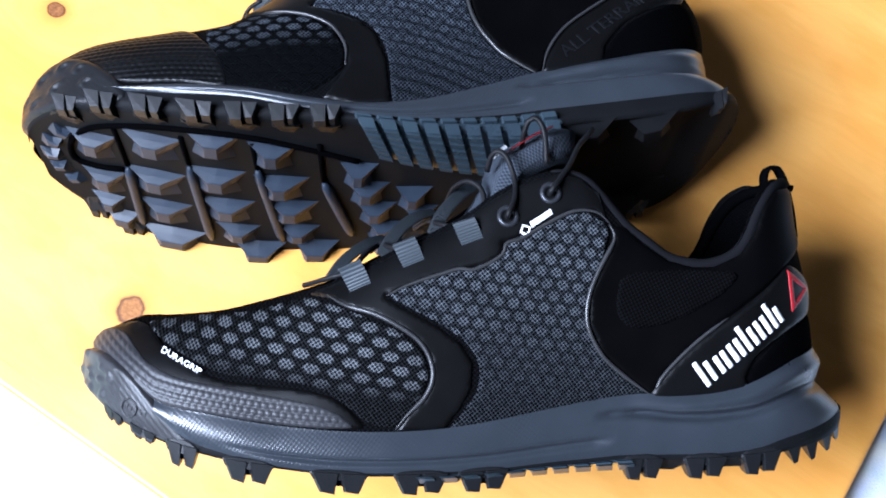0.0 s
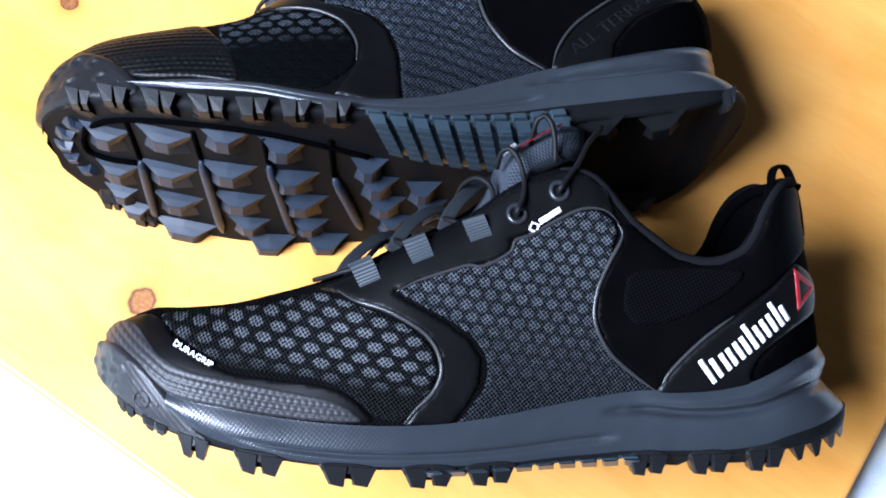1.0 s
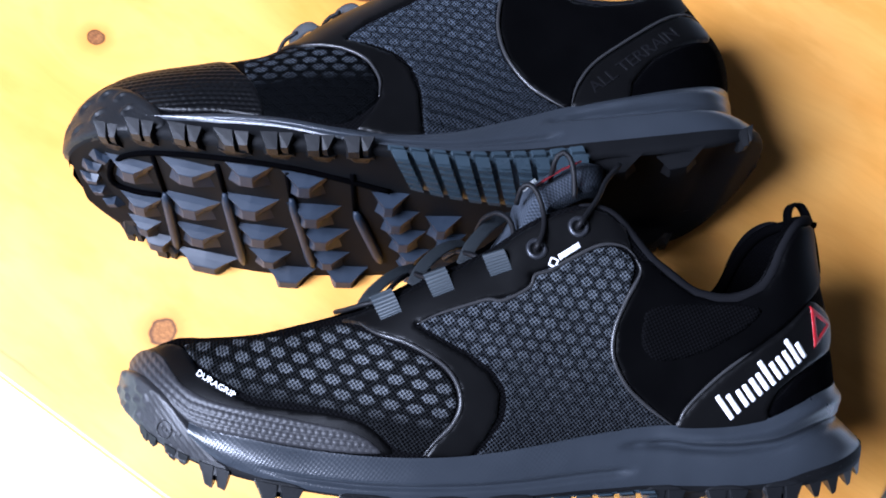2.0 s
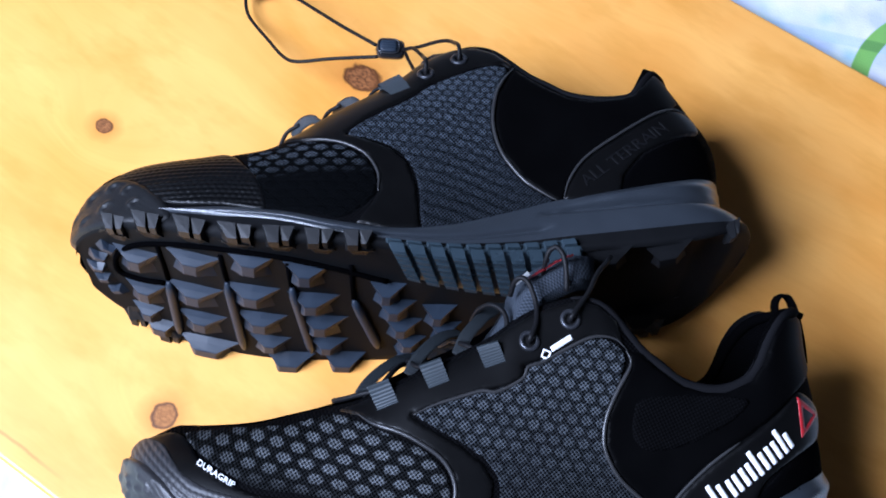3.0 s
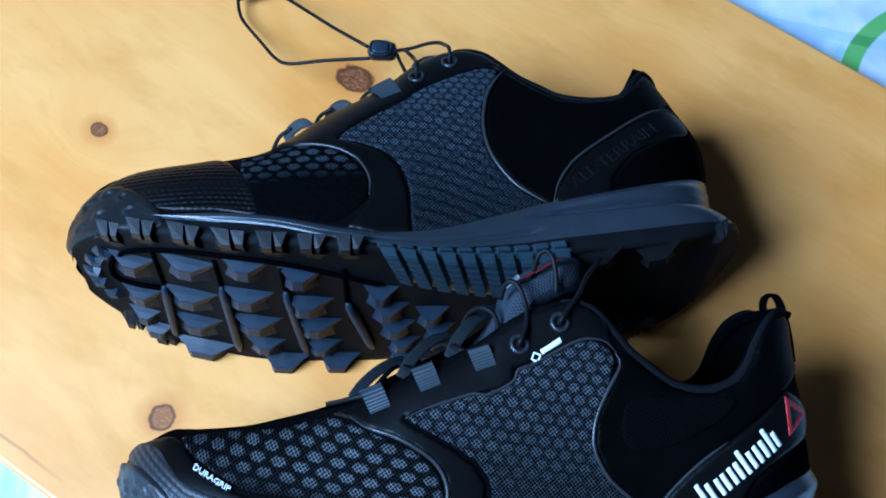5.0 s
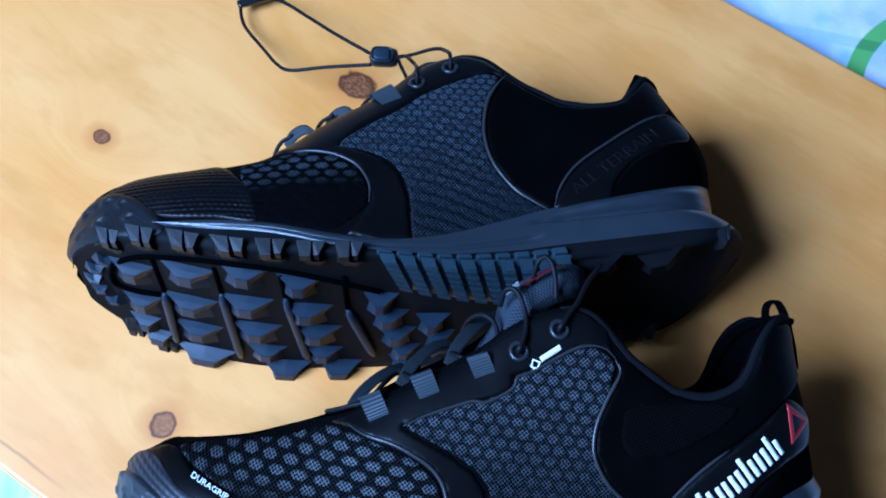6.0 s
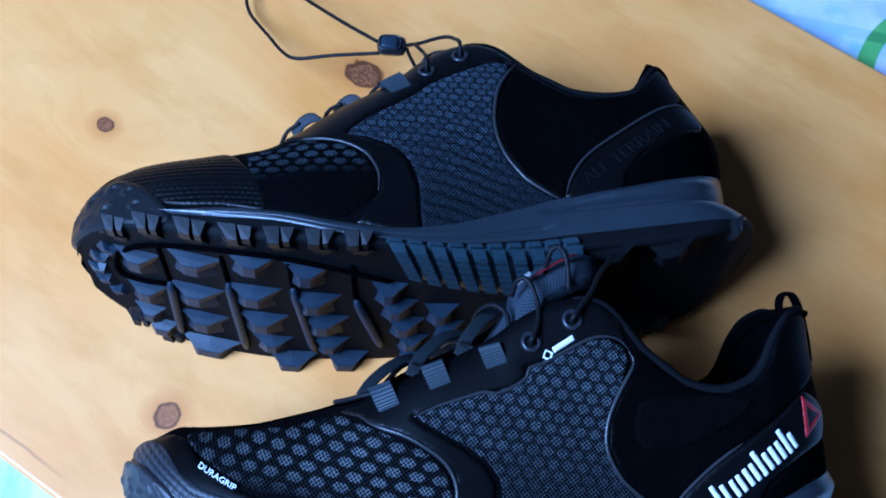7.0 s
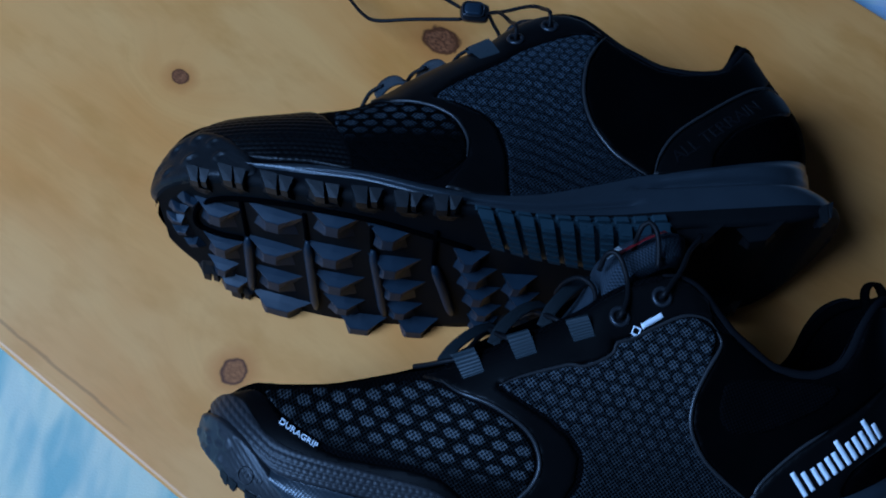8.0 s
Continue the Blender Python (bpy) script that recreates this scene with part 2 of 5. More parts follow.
def printed_cloth(name):
    """White cotton print with pale blue fields, and green and blue checked bands."""
    m = material(name, (0.8, 0.85, 0.9), 0.9, 0, 0.2)
    b = m.node_tree.nodes["Principled BSDF"]
    c = coords(m)
    n = m.node_tree.nodes.new("ShaderNodeSeparateXYZ")
    link(m, c, n.inputs[0])
    bend = maths(m, "MULTIPLY", maths(m, "SUBTRACT", noise_tex(m, c, 7.0, 2), 0.5), 0.012)

    def band(ax, ay, at, period, half):
        along = maths(m, "ADD", maths(m, "ADD", maths(m, "MULTIPLY", n.outputs[0], ax), maths(m, "MULTIPLY", n.outputs[1], ay)), bend)
        f = maths(m, "FRACT", maths(m, "ADD", maths(m, "DIVIDE", maths(m, "SUBTRACT", along, at), period), 0.5))
        d = maths(m, "MULTIPLY", maths(m, "ABSOLUTE", maths(m, "SUBTRACT", f, 0.5)), period)
        return ramp(m, maths(m, "MULTIPLY", d, 20), [(half * 20 - 0.012, (1, 1, 1)), (half * 20 + 0.012, (0, 0, 0))])
    col = ramp(m, noise_tex(m, c, 20, 2), [(0.42, (0.66, 0.645, 0.59)), (0.52, (0.56, 0.60, 0.59)), (0.62, (0.31, 0.48, 0.56))])
    col = mix(m, ramp(m, noise_tex(m, mapped(m, c, loc=(0.3, 0.1, 0)), 26, 2), [(0.50, (0, 0, 0)), (0.64, (0.75, 0.75, 0.75))]), col, (0.40, 0.45, 0.64))

    def away(x, y, rx=1.0, ry=1.0, turn=0.0):
        n = m.node_tree.nodes.new("ShaderNodeVectorMath")
        n.operation = "LENGTH"
        link(m, mapped(m, mapped(m, c, loc=(-x, -y, 0)), (1 / rx, 1 / ry, 0), (0, 0, radians(turn))), n.inputs[0])
        return n.outputs["Value"]

    stripe = band(0.836, 0.549, -0.117, 0.30, 0.0055)
    check = band(0.10, 0.995, 0.413, 0.24, 0.0040)
    arc = maths(m, "ABSOLUTE", maths(m, "SUBTRACT", away(0.3055, 0.3515), 0.0685))
    green = ramp(m, maths(m, "MULTIPLY", maths(m, "ADD", arc, maths(m, "MULTIPLY", bend, 0.1)), 20), [(0.095, (1, 1, 1)), (0.115, (0, 0, 0))])
    col = mix(m, maths(m, "MULTIPLY", stripe, 0.75), col, (0.20, 0.30, 0.52))
    col = mix(m, maths(m, "MULTIPLY", check, 0.5), col, (0.36, 0.48, 0.66))
    faded = ramp(m, away(-0.24, 0.0, 0.24, 0.24), [(0.75, (0.9, 0.9, 0.9)), (1.0, (0, 0, 0))])
    col = mix(m, faded, col, ramp(m, noise_tex(m, mapped(m, c, (1, 0.3, 1), (0, 0, radians(-25))), 60, 2), [(0.40, (0.62, 0.60, 0.40)), (0.60, (0.34, 0.44, 0.34))]))
    col = mix(m, maths(m, "MULTIPLY", green, 0.95), col, (0.16, 0.36, 0.06))
    col = mix(m, maths(m, "MULTIPLY", maths(m, "MULTIPLY", green, check), 0.55), col, (0.07, 0.17, 0.05))
    inside_motif = ramp(m, away(0.2545, 0.4345, 0.0210, 0.0115, 12), [(0.92, (1, 1, 1)), (1.0, (0, 0, 0))])
    ink = m.node_tree.nodes.new("ShaderNodeTexWave")
    ink.inputs["Scale"].default_value, ink.inputs["Distortion"].default_value, ink.inputs["Detail Scale"].default_value = 95, 7.0, 2.0
    link(m, mapped(m, c, (0.35, 1, 1), (0, 0, radians(-14))), ink.inputs["Vector"])
    lines = ramp(m, ink.outputs["Fac"], [(0.35, (0.035, 0.045, 0.11)), (0.65, (0.38, 0.42, 0.66))])
    col = mix(m, inside_motif, col, lines)
    link(m, col, b.inputs["Base Color"])
    weave = noise_tex(m, c, 900, 2)
    bump(m, maths(m, "ADD", maths(m, "MULTIPLY", weave, 0.1), noise_tex(m, c, 14, 4)), 0.5, 0.004)
    return m


BOARD_TURN = -29.0
KNOTS = [(-0.1545, 0.0580, 0.0062, 0.0062, 0, 0.7), (-0.2807, 0.1577, 0.0050, 0.0042, 20, 0.9), (-0.1906, 0.2614, 0.0105, 0.0085, 30, 0.95), (-0.335, 0.245, 0.004, 0.003, 0, 0.7)]

PINE = pine("varnished_pine")
CLOTH = printed_cloth("printed_cotton")
PAINT = skin("matt_wall_paint", (0.12, 0.117, 0.113), 0.9, 300, 0.0004, 0.2, 0.04)
FLOORING = skin("brown_laminate", (0.22, 0.15, 0.09), 0.5, 60, 0.0004, 0.4, 0.2)
WHITE_PVC = skin("white_window_frame", (0.8, 0.8, 0.8), 0.35, 300, 0.0001, 0.4, 0.03)
KNIT = hex_fabric("hexagon_mesh", 0.0050, (0.125, 0.134, 0.145), (0.0014, 0.0015, 0.0017), 1.75, 0.36, 860, 10, (0.052, -0.18, 0.009), 0.08)
KNIT_FINE = hex_fabric("small_hexagon_mesh", 0.0049, (0.100, 0.111, 0.126), (0.0012, 0.0013, 0.0016), 1.15, 0.40, 860, 8, (0.034, 0.0, 0.050), 0.22)
KNIT_BACK = hex_fabric("slate_hexagon_mesh", 0.0042, (0.088, 0.104, 0.130), (0.0008, 0.0009, 0.0012), 1.15, 0.42, 900, 8, (0.030, 0.0, 0.070), 0.25)
KNIT_DARK = hex_fabric("dark_hexagon_mesh", 0.0050, (0.060, 0.069, 0.082), (0.0003, 0.0003, 0.0004), 1.6, 0.38, 860, 6, (0.040, 0.0, 0.012), 0.05)
NET = woven("fine_netting", (0.0026, 0.0026, 0.0030), 560)
ANKLE_NET = woven("dark_netting", (0.0020, 0.0020, 0.0023), 560, radians(20))
FILM = skin("satin_black_film", (0.0016, 0.0016, 0.0018), 0.40, 1800, 0.00005, 0.22)
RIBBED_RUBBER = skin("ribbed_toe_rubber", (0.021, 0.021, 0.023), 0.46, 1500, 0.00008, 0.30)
TOE_RUBBER = skin("grey_toe_rubber", (0.020, 0.020, 0.0215), 0.40, 1200, 0.0001, 0.35)
FOAM = textured_foam("charcoal_foam", (0.0205, 0.0245, 0.0305))
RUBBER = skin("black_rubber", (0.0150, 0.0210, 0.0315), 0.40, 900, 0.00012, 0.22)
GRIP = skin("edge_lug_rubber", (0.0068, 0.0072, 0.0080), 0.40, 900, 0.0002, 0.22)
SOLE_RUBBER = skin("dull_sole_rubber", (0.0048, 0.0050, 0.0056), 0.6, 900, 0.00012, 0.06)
SHANK = skin("slate_shank", (0.024, 0.036, 0.046), 0.30, 1400, 0.0001, 0.5)
COLLAR = woven("woven_collar_edge", (0.0075, 0.0075, 0.0085), 420)
PADDING = woven("black_lining", (0.0008, 0.0008, 0.0010), 700, rough=0.95)
HEEL_FILM = skin("matt_heel_film", (0.0009, 0.0009, 0.0011), 0.5, 1800, 0.00005, 0.04)
# Heel suede; also the near-black that paints shade in the tread grooves.
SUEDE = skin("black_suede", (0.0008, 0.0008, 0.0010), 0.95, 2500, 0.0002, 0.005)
PIPING = skin("grey_piping", (0.024, 0.024, 0.025), 0.36, 1500, 0.00005, 0.45)
WEBBING = ribbed("slate_webbing", (0.027, 0.034, 0.040), 1700)
WEBBING_DARK = ribbed("dark_slate_webbing", (0.011, 0.0145, 0.0175), 1700)
TONGUE_CLOTH = woven("slate_tongue_weave", (0.034, 0.040, 0.050), 700)
CORD = skin("black_cord", (0.0050, 0.0050, 0.0058), 0.5, 3000, 0.0003, 0.15)
WHITE_INK = skin("white_reflective_print", (0.80, 0.81, 0.83), 0.5, 2500, 0.00003, 0.3, 0.05)
RED = skin("red_plastic", (0.30, 0.010, 0.015), 0.35, 1500, 0.00003, 0.5, 0.2)
EYELET = skin("gunmetal_eyelet", (0.034, 0.036, 0.042), 0.34, 1500, 0.00003, 0.5, 0.2, 0.6)
GLOSS = skin("glossy_black_plastic", (0.012, 0.012, 0.013), 0.2, 1500, 0.00002, 0.5)
# Right toe's brick rubber, with the shade on it put into the colour.
SHADED_TOE_RUBBER = skin("shaded_toe_rubber", (0.0022, 0.0023, 0.0026), 0.32, 1800, 0.00003, 0.15)
EMBOSS = skin("embossed_film", (0.0042, 0.0042, 0.0050), 0.30, 1800, 0.00003, 0.45)


# ---- building helpers ----
def part(name, bm, mat, parent=None, label="", smooth=True):
    """Links a bmesh as one mesh object under a thing or a part."""
    me = bpy.data.meshes.new(name)
    bm.to_mesh(me)
    bm.free()
    me.materials.append(mat)
    if smooth:
        me.shade_smooth()
    ob = new(name, me)
    ob.parent = parent
    if label:
        ob["label"] = label
    return ob


def block(x0, y0, z0, x1, y1, z1, bevel=0.0, segments=2):
    bm = bmesh.new()
    bmesh.ops.create_cube(bm, size=1)
    for v in bm.verts:
        v.co = Vector(((x0 + x1) / 2 + v.co.x * (x1 - x0), (y0 + y1) / 2 + v.co.y * (y1 - y0), (z0 + z1) / 2 + v.co.z * (z1 - z0)))
    if bevel:
        bmesh.ops.bevel(bm, geom=bm.edges[:], offset=bevel, segments=segments, profile=0.5, affect="EDGES")
    return bm


def grid_mesh(rows, uvs=None, loop=False):
    """A sheet from rows of points."""
    bm = bmesh.new()
    vs = [[bm.verts.new(p) for p in row] for row in rows]
    layer = bm.loops.layers.uv.new("UVMap")
    for j in range(len(vs) - 1):
        n = len(vs[j])
        for i in range(n if loop else n - 1):
            k = (i + 1) % n
            quad = ((j, i), (j, k), (j + 1, k), (j + 1, i))
            try:
                f = bm.faces.new([vs[a][b] for a, b in quad])
            except ValueError:
                continue
            if uvs:
                for lp, (a, b) in zip(f.loops, quad):
                    lp[layer].uv = uvs[a][b]
    return bm


def spline(points, step, closed=False):
    """Catmull-Rom through the points, at about the given step."""
    pts = [Vector(p) for p in points]
    n = len(pts)
    out = []
    for i in range(n if closed else n - 1):
        p1, p2 = pts[i], pts[(i + 1) % n]
        p0 = pts[(i - 1) % n] if closed or i > 0 else p1 * 2 - p2
        p3 = pts[(i + 2) % n] if closed or i + 2 < n else p2 * 2 - p1
        k = max(1, int((p2 - p1).length / step + 0.5))
        for j in range(k):
            t = j / k
            out.append(0.5 * (2 * p1 + (p2 - p0) * t + (2 * p0 - 5 * p1 + 4 * p2 - p3) * t * t + (3 * p1 - p0 - 3 * p2 + p3) * t**3))
    if not closed:
        out.append(pts[-1])
    return out


def tube_mesh(points, radius, sides=8, flat=1.0, uv=False):
    """A cord along points; radius a number or a function of 0..1."""
    bm = bmesh.new()
    rings, n = [], len(points)
    side = None
    for i, p in enumerate(points):
        along = (points[min(i + 1, n - 1)] - points[max(i - 1, 0)]).normalized()
        side = along.orthogonal().normalized() if side is None else (side - along * side.dot(along)).normalized()
        up = along.cross(side)
        r = radius(i / (n - 1)) if callable(radius) else radius
        rings.append([bm.verts.new(p + r * (math.cos(a) * side + flat * math.sin(a) * up)) for a in (2 * math.pi * k / sides for k in range(sides))])
    for a, b in zip(rings, rings[1:]):
        for k in range(sides):
            bm.faces.new((a[k], a[(k + 1) % sides], b[(k + 1) % sides], b[k]))
    bm.faces.new(rings[0][::-1])
    bm.faces.new(rings[-1])
    return bm


# ---- the room ----
def wall_with_opening(name, x, y0, y1, z0, z1, oy0, oy1, oz0, oz1, thick):
    bm = bmesh.new()
    for a, b, c, d in ((y0, z0, oy0, z1), (oy1, z0, y1, z1), (oy0, z0, oy1, oz0), (oy0, oz1, oy1, z1)):
        piece = block(x - thick, a, b, x, c, d)
        me = bpy.data.meshes.new("piece")
        piece.to_mesh(me)
        piece.free()
        bm.from_mesh(me)
    return tagged(part(name, bm, PAINT, smooth=False), kind="structure")


tagged(part("floor", block(-1.2, -2.2, -0.67, 2.4, 2.4, -0.55), FLOORING, smooth=False), kind="structure")
tagged(part("ceiling", block(-1.2, -2.2, 2.55, 2.4, 2.4, 2.65), PAINT, smooth=False), kind="structure")
wall_with_opening("wall_west", -1.05, -2.2, 2.4, -0.55, 2.55, -0.74, 0.22, 0.66, 1.62, 0.15)
tagged(part("wall_east", block(2.25, -2.2, -0.55, 2.4, 2.4, 2.55), PAINT, smooth=False), kind="structure")
tagged(part("wall_north", block(-1.05, 2.25, -0.55, 2.25, 2.4, 2.55), PAINT, smooth=False), kind="structure")
tagged(part("wall_south", block(-1.05, -2.2, -0.55, 2.25, -2.05, 2.55), PAINT, smooth=False), kind="structure")
window = tagged(new("window_1"), kind="structure")
for y0, z0, y1, z1 in ((-0.74, 0.66, -0.69, 1.62), (0.17, 0.66, 0.22, 1.62), (-0.69, 0.66, 0.17, 0.71), (-0.69, 1.57, 0.17, 1.62)):
    part("window_frame", block(-1.17, y0, z0, -1.10, y1, z1, 0.004), WHITE_PVC, window, smooth=False)

# ---- bed, bedspread and board ----
bed = tagged(new("bed"), "low bed under a printed cotton bedspread", "bed")
part("mattress", block(-0.97, -0.75, -0.30, 1.0, 1.25, -0.0185, 0.03, 3), PAINT, bed)
part("bed_base", block(-0.95, -0.73, -0.55, 0.98, 1.23, -0.301, 0.01), FLOORING, bed)


def bedspread():
    rows, n = [], 130
    for j in range(n + 1):
        row = []
        for i in range(n + 1):
            x, y = -1.01 + 2.08 * i / n, -0.82 + 2.14 * j / n
            over = max(0, -0.97 - x, x - 1.0, -0.75 - y, y - 1.25)
            h = noise.noise(Vector((x * 5, y * 5, 1))) * 0.5 + noise.noise(Vector((x * 13 + y * 7, y * 4, 3))) * 0.5
            under = -0.65 < x * 0.8746 - y * 0.4848 < 0.17 and -0.02 < x * 0.4848 + y * 0.8746 < 0.45
            z = -0.0130 + h * (0.001 if under else 0.006) - over * 4.5
            row.append((x, y, z))
        rows.append(row)
    return grid_mesh(rows)


spread = tagged(part("bedspread", bedspread(), CLOTH), "white cotton bedspread printed with pale blue and green checks", "bedspread")
solid = spread.modifiers.new("thickness", "SOLIDIFY")
solid.thickness, solid.offset = 0.002, -1
board = tagged(part("wooden_board", block(-0.62, 0.0, -0.009, 0.1545, 0.43, 0.0, 0.0022, 3), PINE, smooth=False), "varnished orange pine board with dark knots lying on a bedspread", "board")
board.matrix_world = pose(0, 0, 0, 0, 0, BOARD_TURN)


# ---- the shoes ----

def curve(pairs):
    """Piecewise smooth function through (x, value) pairs."""
    xs = [p[0] for p in pairs]
    vs = [p[1] for p in pairs]

    def f(x):
        if x <= xs[0]:
            return vs[0]
        if x >= xs[-1]:
            return vs[-1]
        i = max(k for k in range(len(xs) - 1) if xs[k] <= x)
        h = xs[i + 1] - xs[i]
        t = (x - xs[i]) / h
        m = []
        for k in (i, i + 1):
            a, b = max(k - 1, 0), min(k + 1, len(xs) - 1)
            m.append((vs[b] - vs[a]) / (xs[b] - xs[a]) * h)
        return ((2 * t**3 - 3 * t**2 + 1) * vs[i] + (t**3 - 2 * t**2 + t) * m[0]
                + (3 * t**2 - 2 * t**3) * vs[i + 1] + (t**3 - t**2) * m[1])
    return f

TOP = curve([(0, 40), (6, 49), (12, 56), (20, 57.5), (30, 57.3), (52, 58.8), (67, 61.8), (84, 66), (97, 70), (109, 76), (122, 82.5), (134, 88), (147, 95), (156, 101.5), (164, 106), (172, 109), (181, 111),
             (188, 109.5), (193, 106), (199, 98.5), (205, 91.5), (212, 86), (220, 80), (229, 77.5), (237, 77.5), (246, 81), (251, 87), (254, 94), (258, 101), (263, 106), (272, 108), (284, 105)])
SEAM = curve([(0, 34), (20, 32), (40, 27), (58, 23), (78, 20), (98, 18), (118, 17), (137, 18), (157, 20), (178, 24), (198, 27), (211, 28), (233, 25), (249, 29), (268, 38), (290, 40)])
CORE = curve([(0, 43), (60, 45), (100, 47), (130, 45), (170, 39), (200, 35.5), (240, 34), (290, 33)])
FRONT = curve([(0, 22), (20, 8), (26, 4), (34, 2.5), (44, 3), (50, 5.5), (54, 9), (58, 16)])
BACK = curve([(0, 291), (8, 294.5), (17, 295), (21, 294), (25, 290), (29, 286), (33, 285.2), (38, 286), (44, 284), (55, 283), (69, 281.5), (80, 279), (92, 276.5), (103, 275.5), (110, 274)])
OPEN = curve([(0, 0), (80, 0), (95, 0.3), (112, 0.5), (150, 0.62), (181, 0.72), (205, 0.82), (235, 0.88), (290, 0.86)])

def rounded(t, p=2.3):
    return 1.0 if t >= 1 else math.sqrt(max(0.0, 1 - (1 - max(t, 0.0)) ** p))

def plan(x, z, back=BACK, blunt=1.0):
    """Half the width of the last; blunt below 1 makes the toe rise more steeply."""
    return CORE(x) * rounded((x - FRONT(34 + (z - 34) * blunt if z > 34 else z)) / 62) * rounded((back(z) - x) / 42)


BASE = curve([(0, 37), (6, 33.5), (13, 28.5), (20, 24), (30, 19.3), (40, 15.8), (50, 13.2), (60, 11), (71, 9), (102, 5), (130, 4), (150, 4), (177, 5), (210, 5.5), (233, 5.5), (252, 6.5), (262, 8), (276, 10.5), (288, 14), (297, 19)])
FOOT = curve([(0, 43), (20, 36), (36, 25), (44, 18.8), (53, 14.8), (69, 10.2), (78, 8.2), (98, 5.7), (117, 4.8), (137, 4.4), (157, 4.6), (177, 6), (193, 6.8), (201, 7.4), (218, 7.2), (238, 7.2), (252, 8.8), (262, 12), (276, 15.5), (288, 19), (297, 21)])
CREST = curve([(0, 46), (30, 33), (40, 29.5), (58, 25.8), (78, 22.5), (98, 20.4), (118, 19.5), (137, 20), (157, 22.4), (178, 26), (198, 29), (211, 30), (221, 29), (233, 29.5), (249, 32.5), (262, 37.5), (272, 41), (290, 44)])


class Last:
    """The form of one shoe, in millimetres: x from toe to heel, z from the sole up, the shown side at negative y."""

    def __init__(self, base, foot, crest, seam, rise, flare, boxy, twist=0.0, stretch=0.0, back=BACK, blunt=1.0):
        self.base, self.foot, self.crest, self.seam = base, foot, crest, seam
        self.rise, self.flare, self.boxy, self.twist, self.stretch, self.back, self.blunt = rise, flare, boxy, twist, stretch, back, blunt

    def plan(self, x, z):
        return plan(x, z, self.back, self.blunt)

    def front(self, z):
        return FRONT(34 + (z - 34) * self.blunt if z > 34 else z)

    def top(self, x):
        return TOP(x) + self.rise(x)

    def wide(self, x, z):
        lo, hi = self.seam(x), self.top(x)
        s = min(max((z - lo) / (hi - lo), 0.0), 1.0)
        r = OPEN(x)
        return self.plan(x, z) * (r + (1 - r) * (1 - s ** self.boxy[0]) ** self.boxy[1])

    def rim(self, x, side=-1):
        """Half the width of the sole on one side."""
        return self.plan(x, self.base(x) + 3) + 1.5 + (self.flare(x) if side > 0 else 0) * rounded((x - 5) / 40) * rounded((294 - x) / 30)

    def put(self, x, y, z):
        """Bends the form as the shoe is bent, and turns it into metres."""
        a = radians(self.twist) * min(1.0, max(0.0, (190 - x) / 150))
        y, z = 50 + (y - 50) * math.cos(a) - z * math.sin(a), (y - 50) * math.sin(a) + z * math.cos(a)
        return Vector((x - self.stretch * max(0.0, 1 - x / 70), y, z)) * 0.001

    def skin(self, x, z, lift=0.0, side=-1, wide=None):
        """A point on the flank, lifted off it by so many millimetres."""
        wide = wide or self.wide
        w = wide(x, z)
        dx = (wide(x + 0.6, z) ** 2 - wide(x - 0.6, z) ** 2) / 1.2
        dz = (wide(x, z + 0.6) ** 2 - wide(x, z - 0.6) ** 2) / 1.2
        n = Vector((-dx / 2, max(w, 0.5), -dz / 2)).normalized()
        return self.put(x + n.x * lift, side * (w + n.y * lift), z + n.z * lift)


def inside(poly, x, z):
    hit = False
    for (ax, az), (bx, bz) in zip(poly, poly[1:] + poly[:1]):
        if (az > z) != (bz > z) and x < (bx - ax) * (z - az) / (bz - az) + ax:
            hit = not hit
    return hit


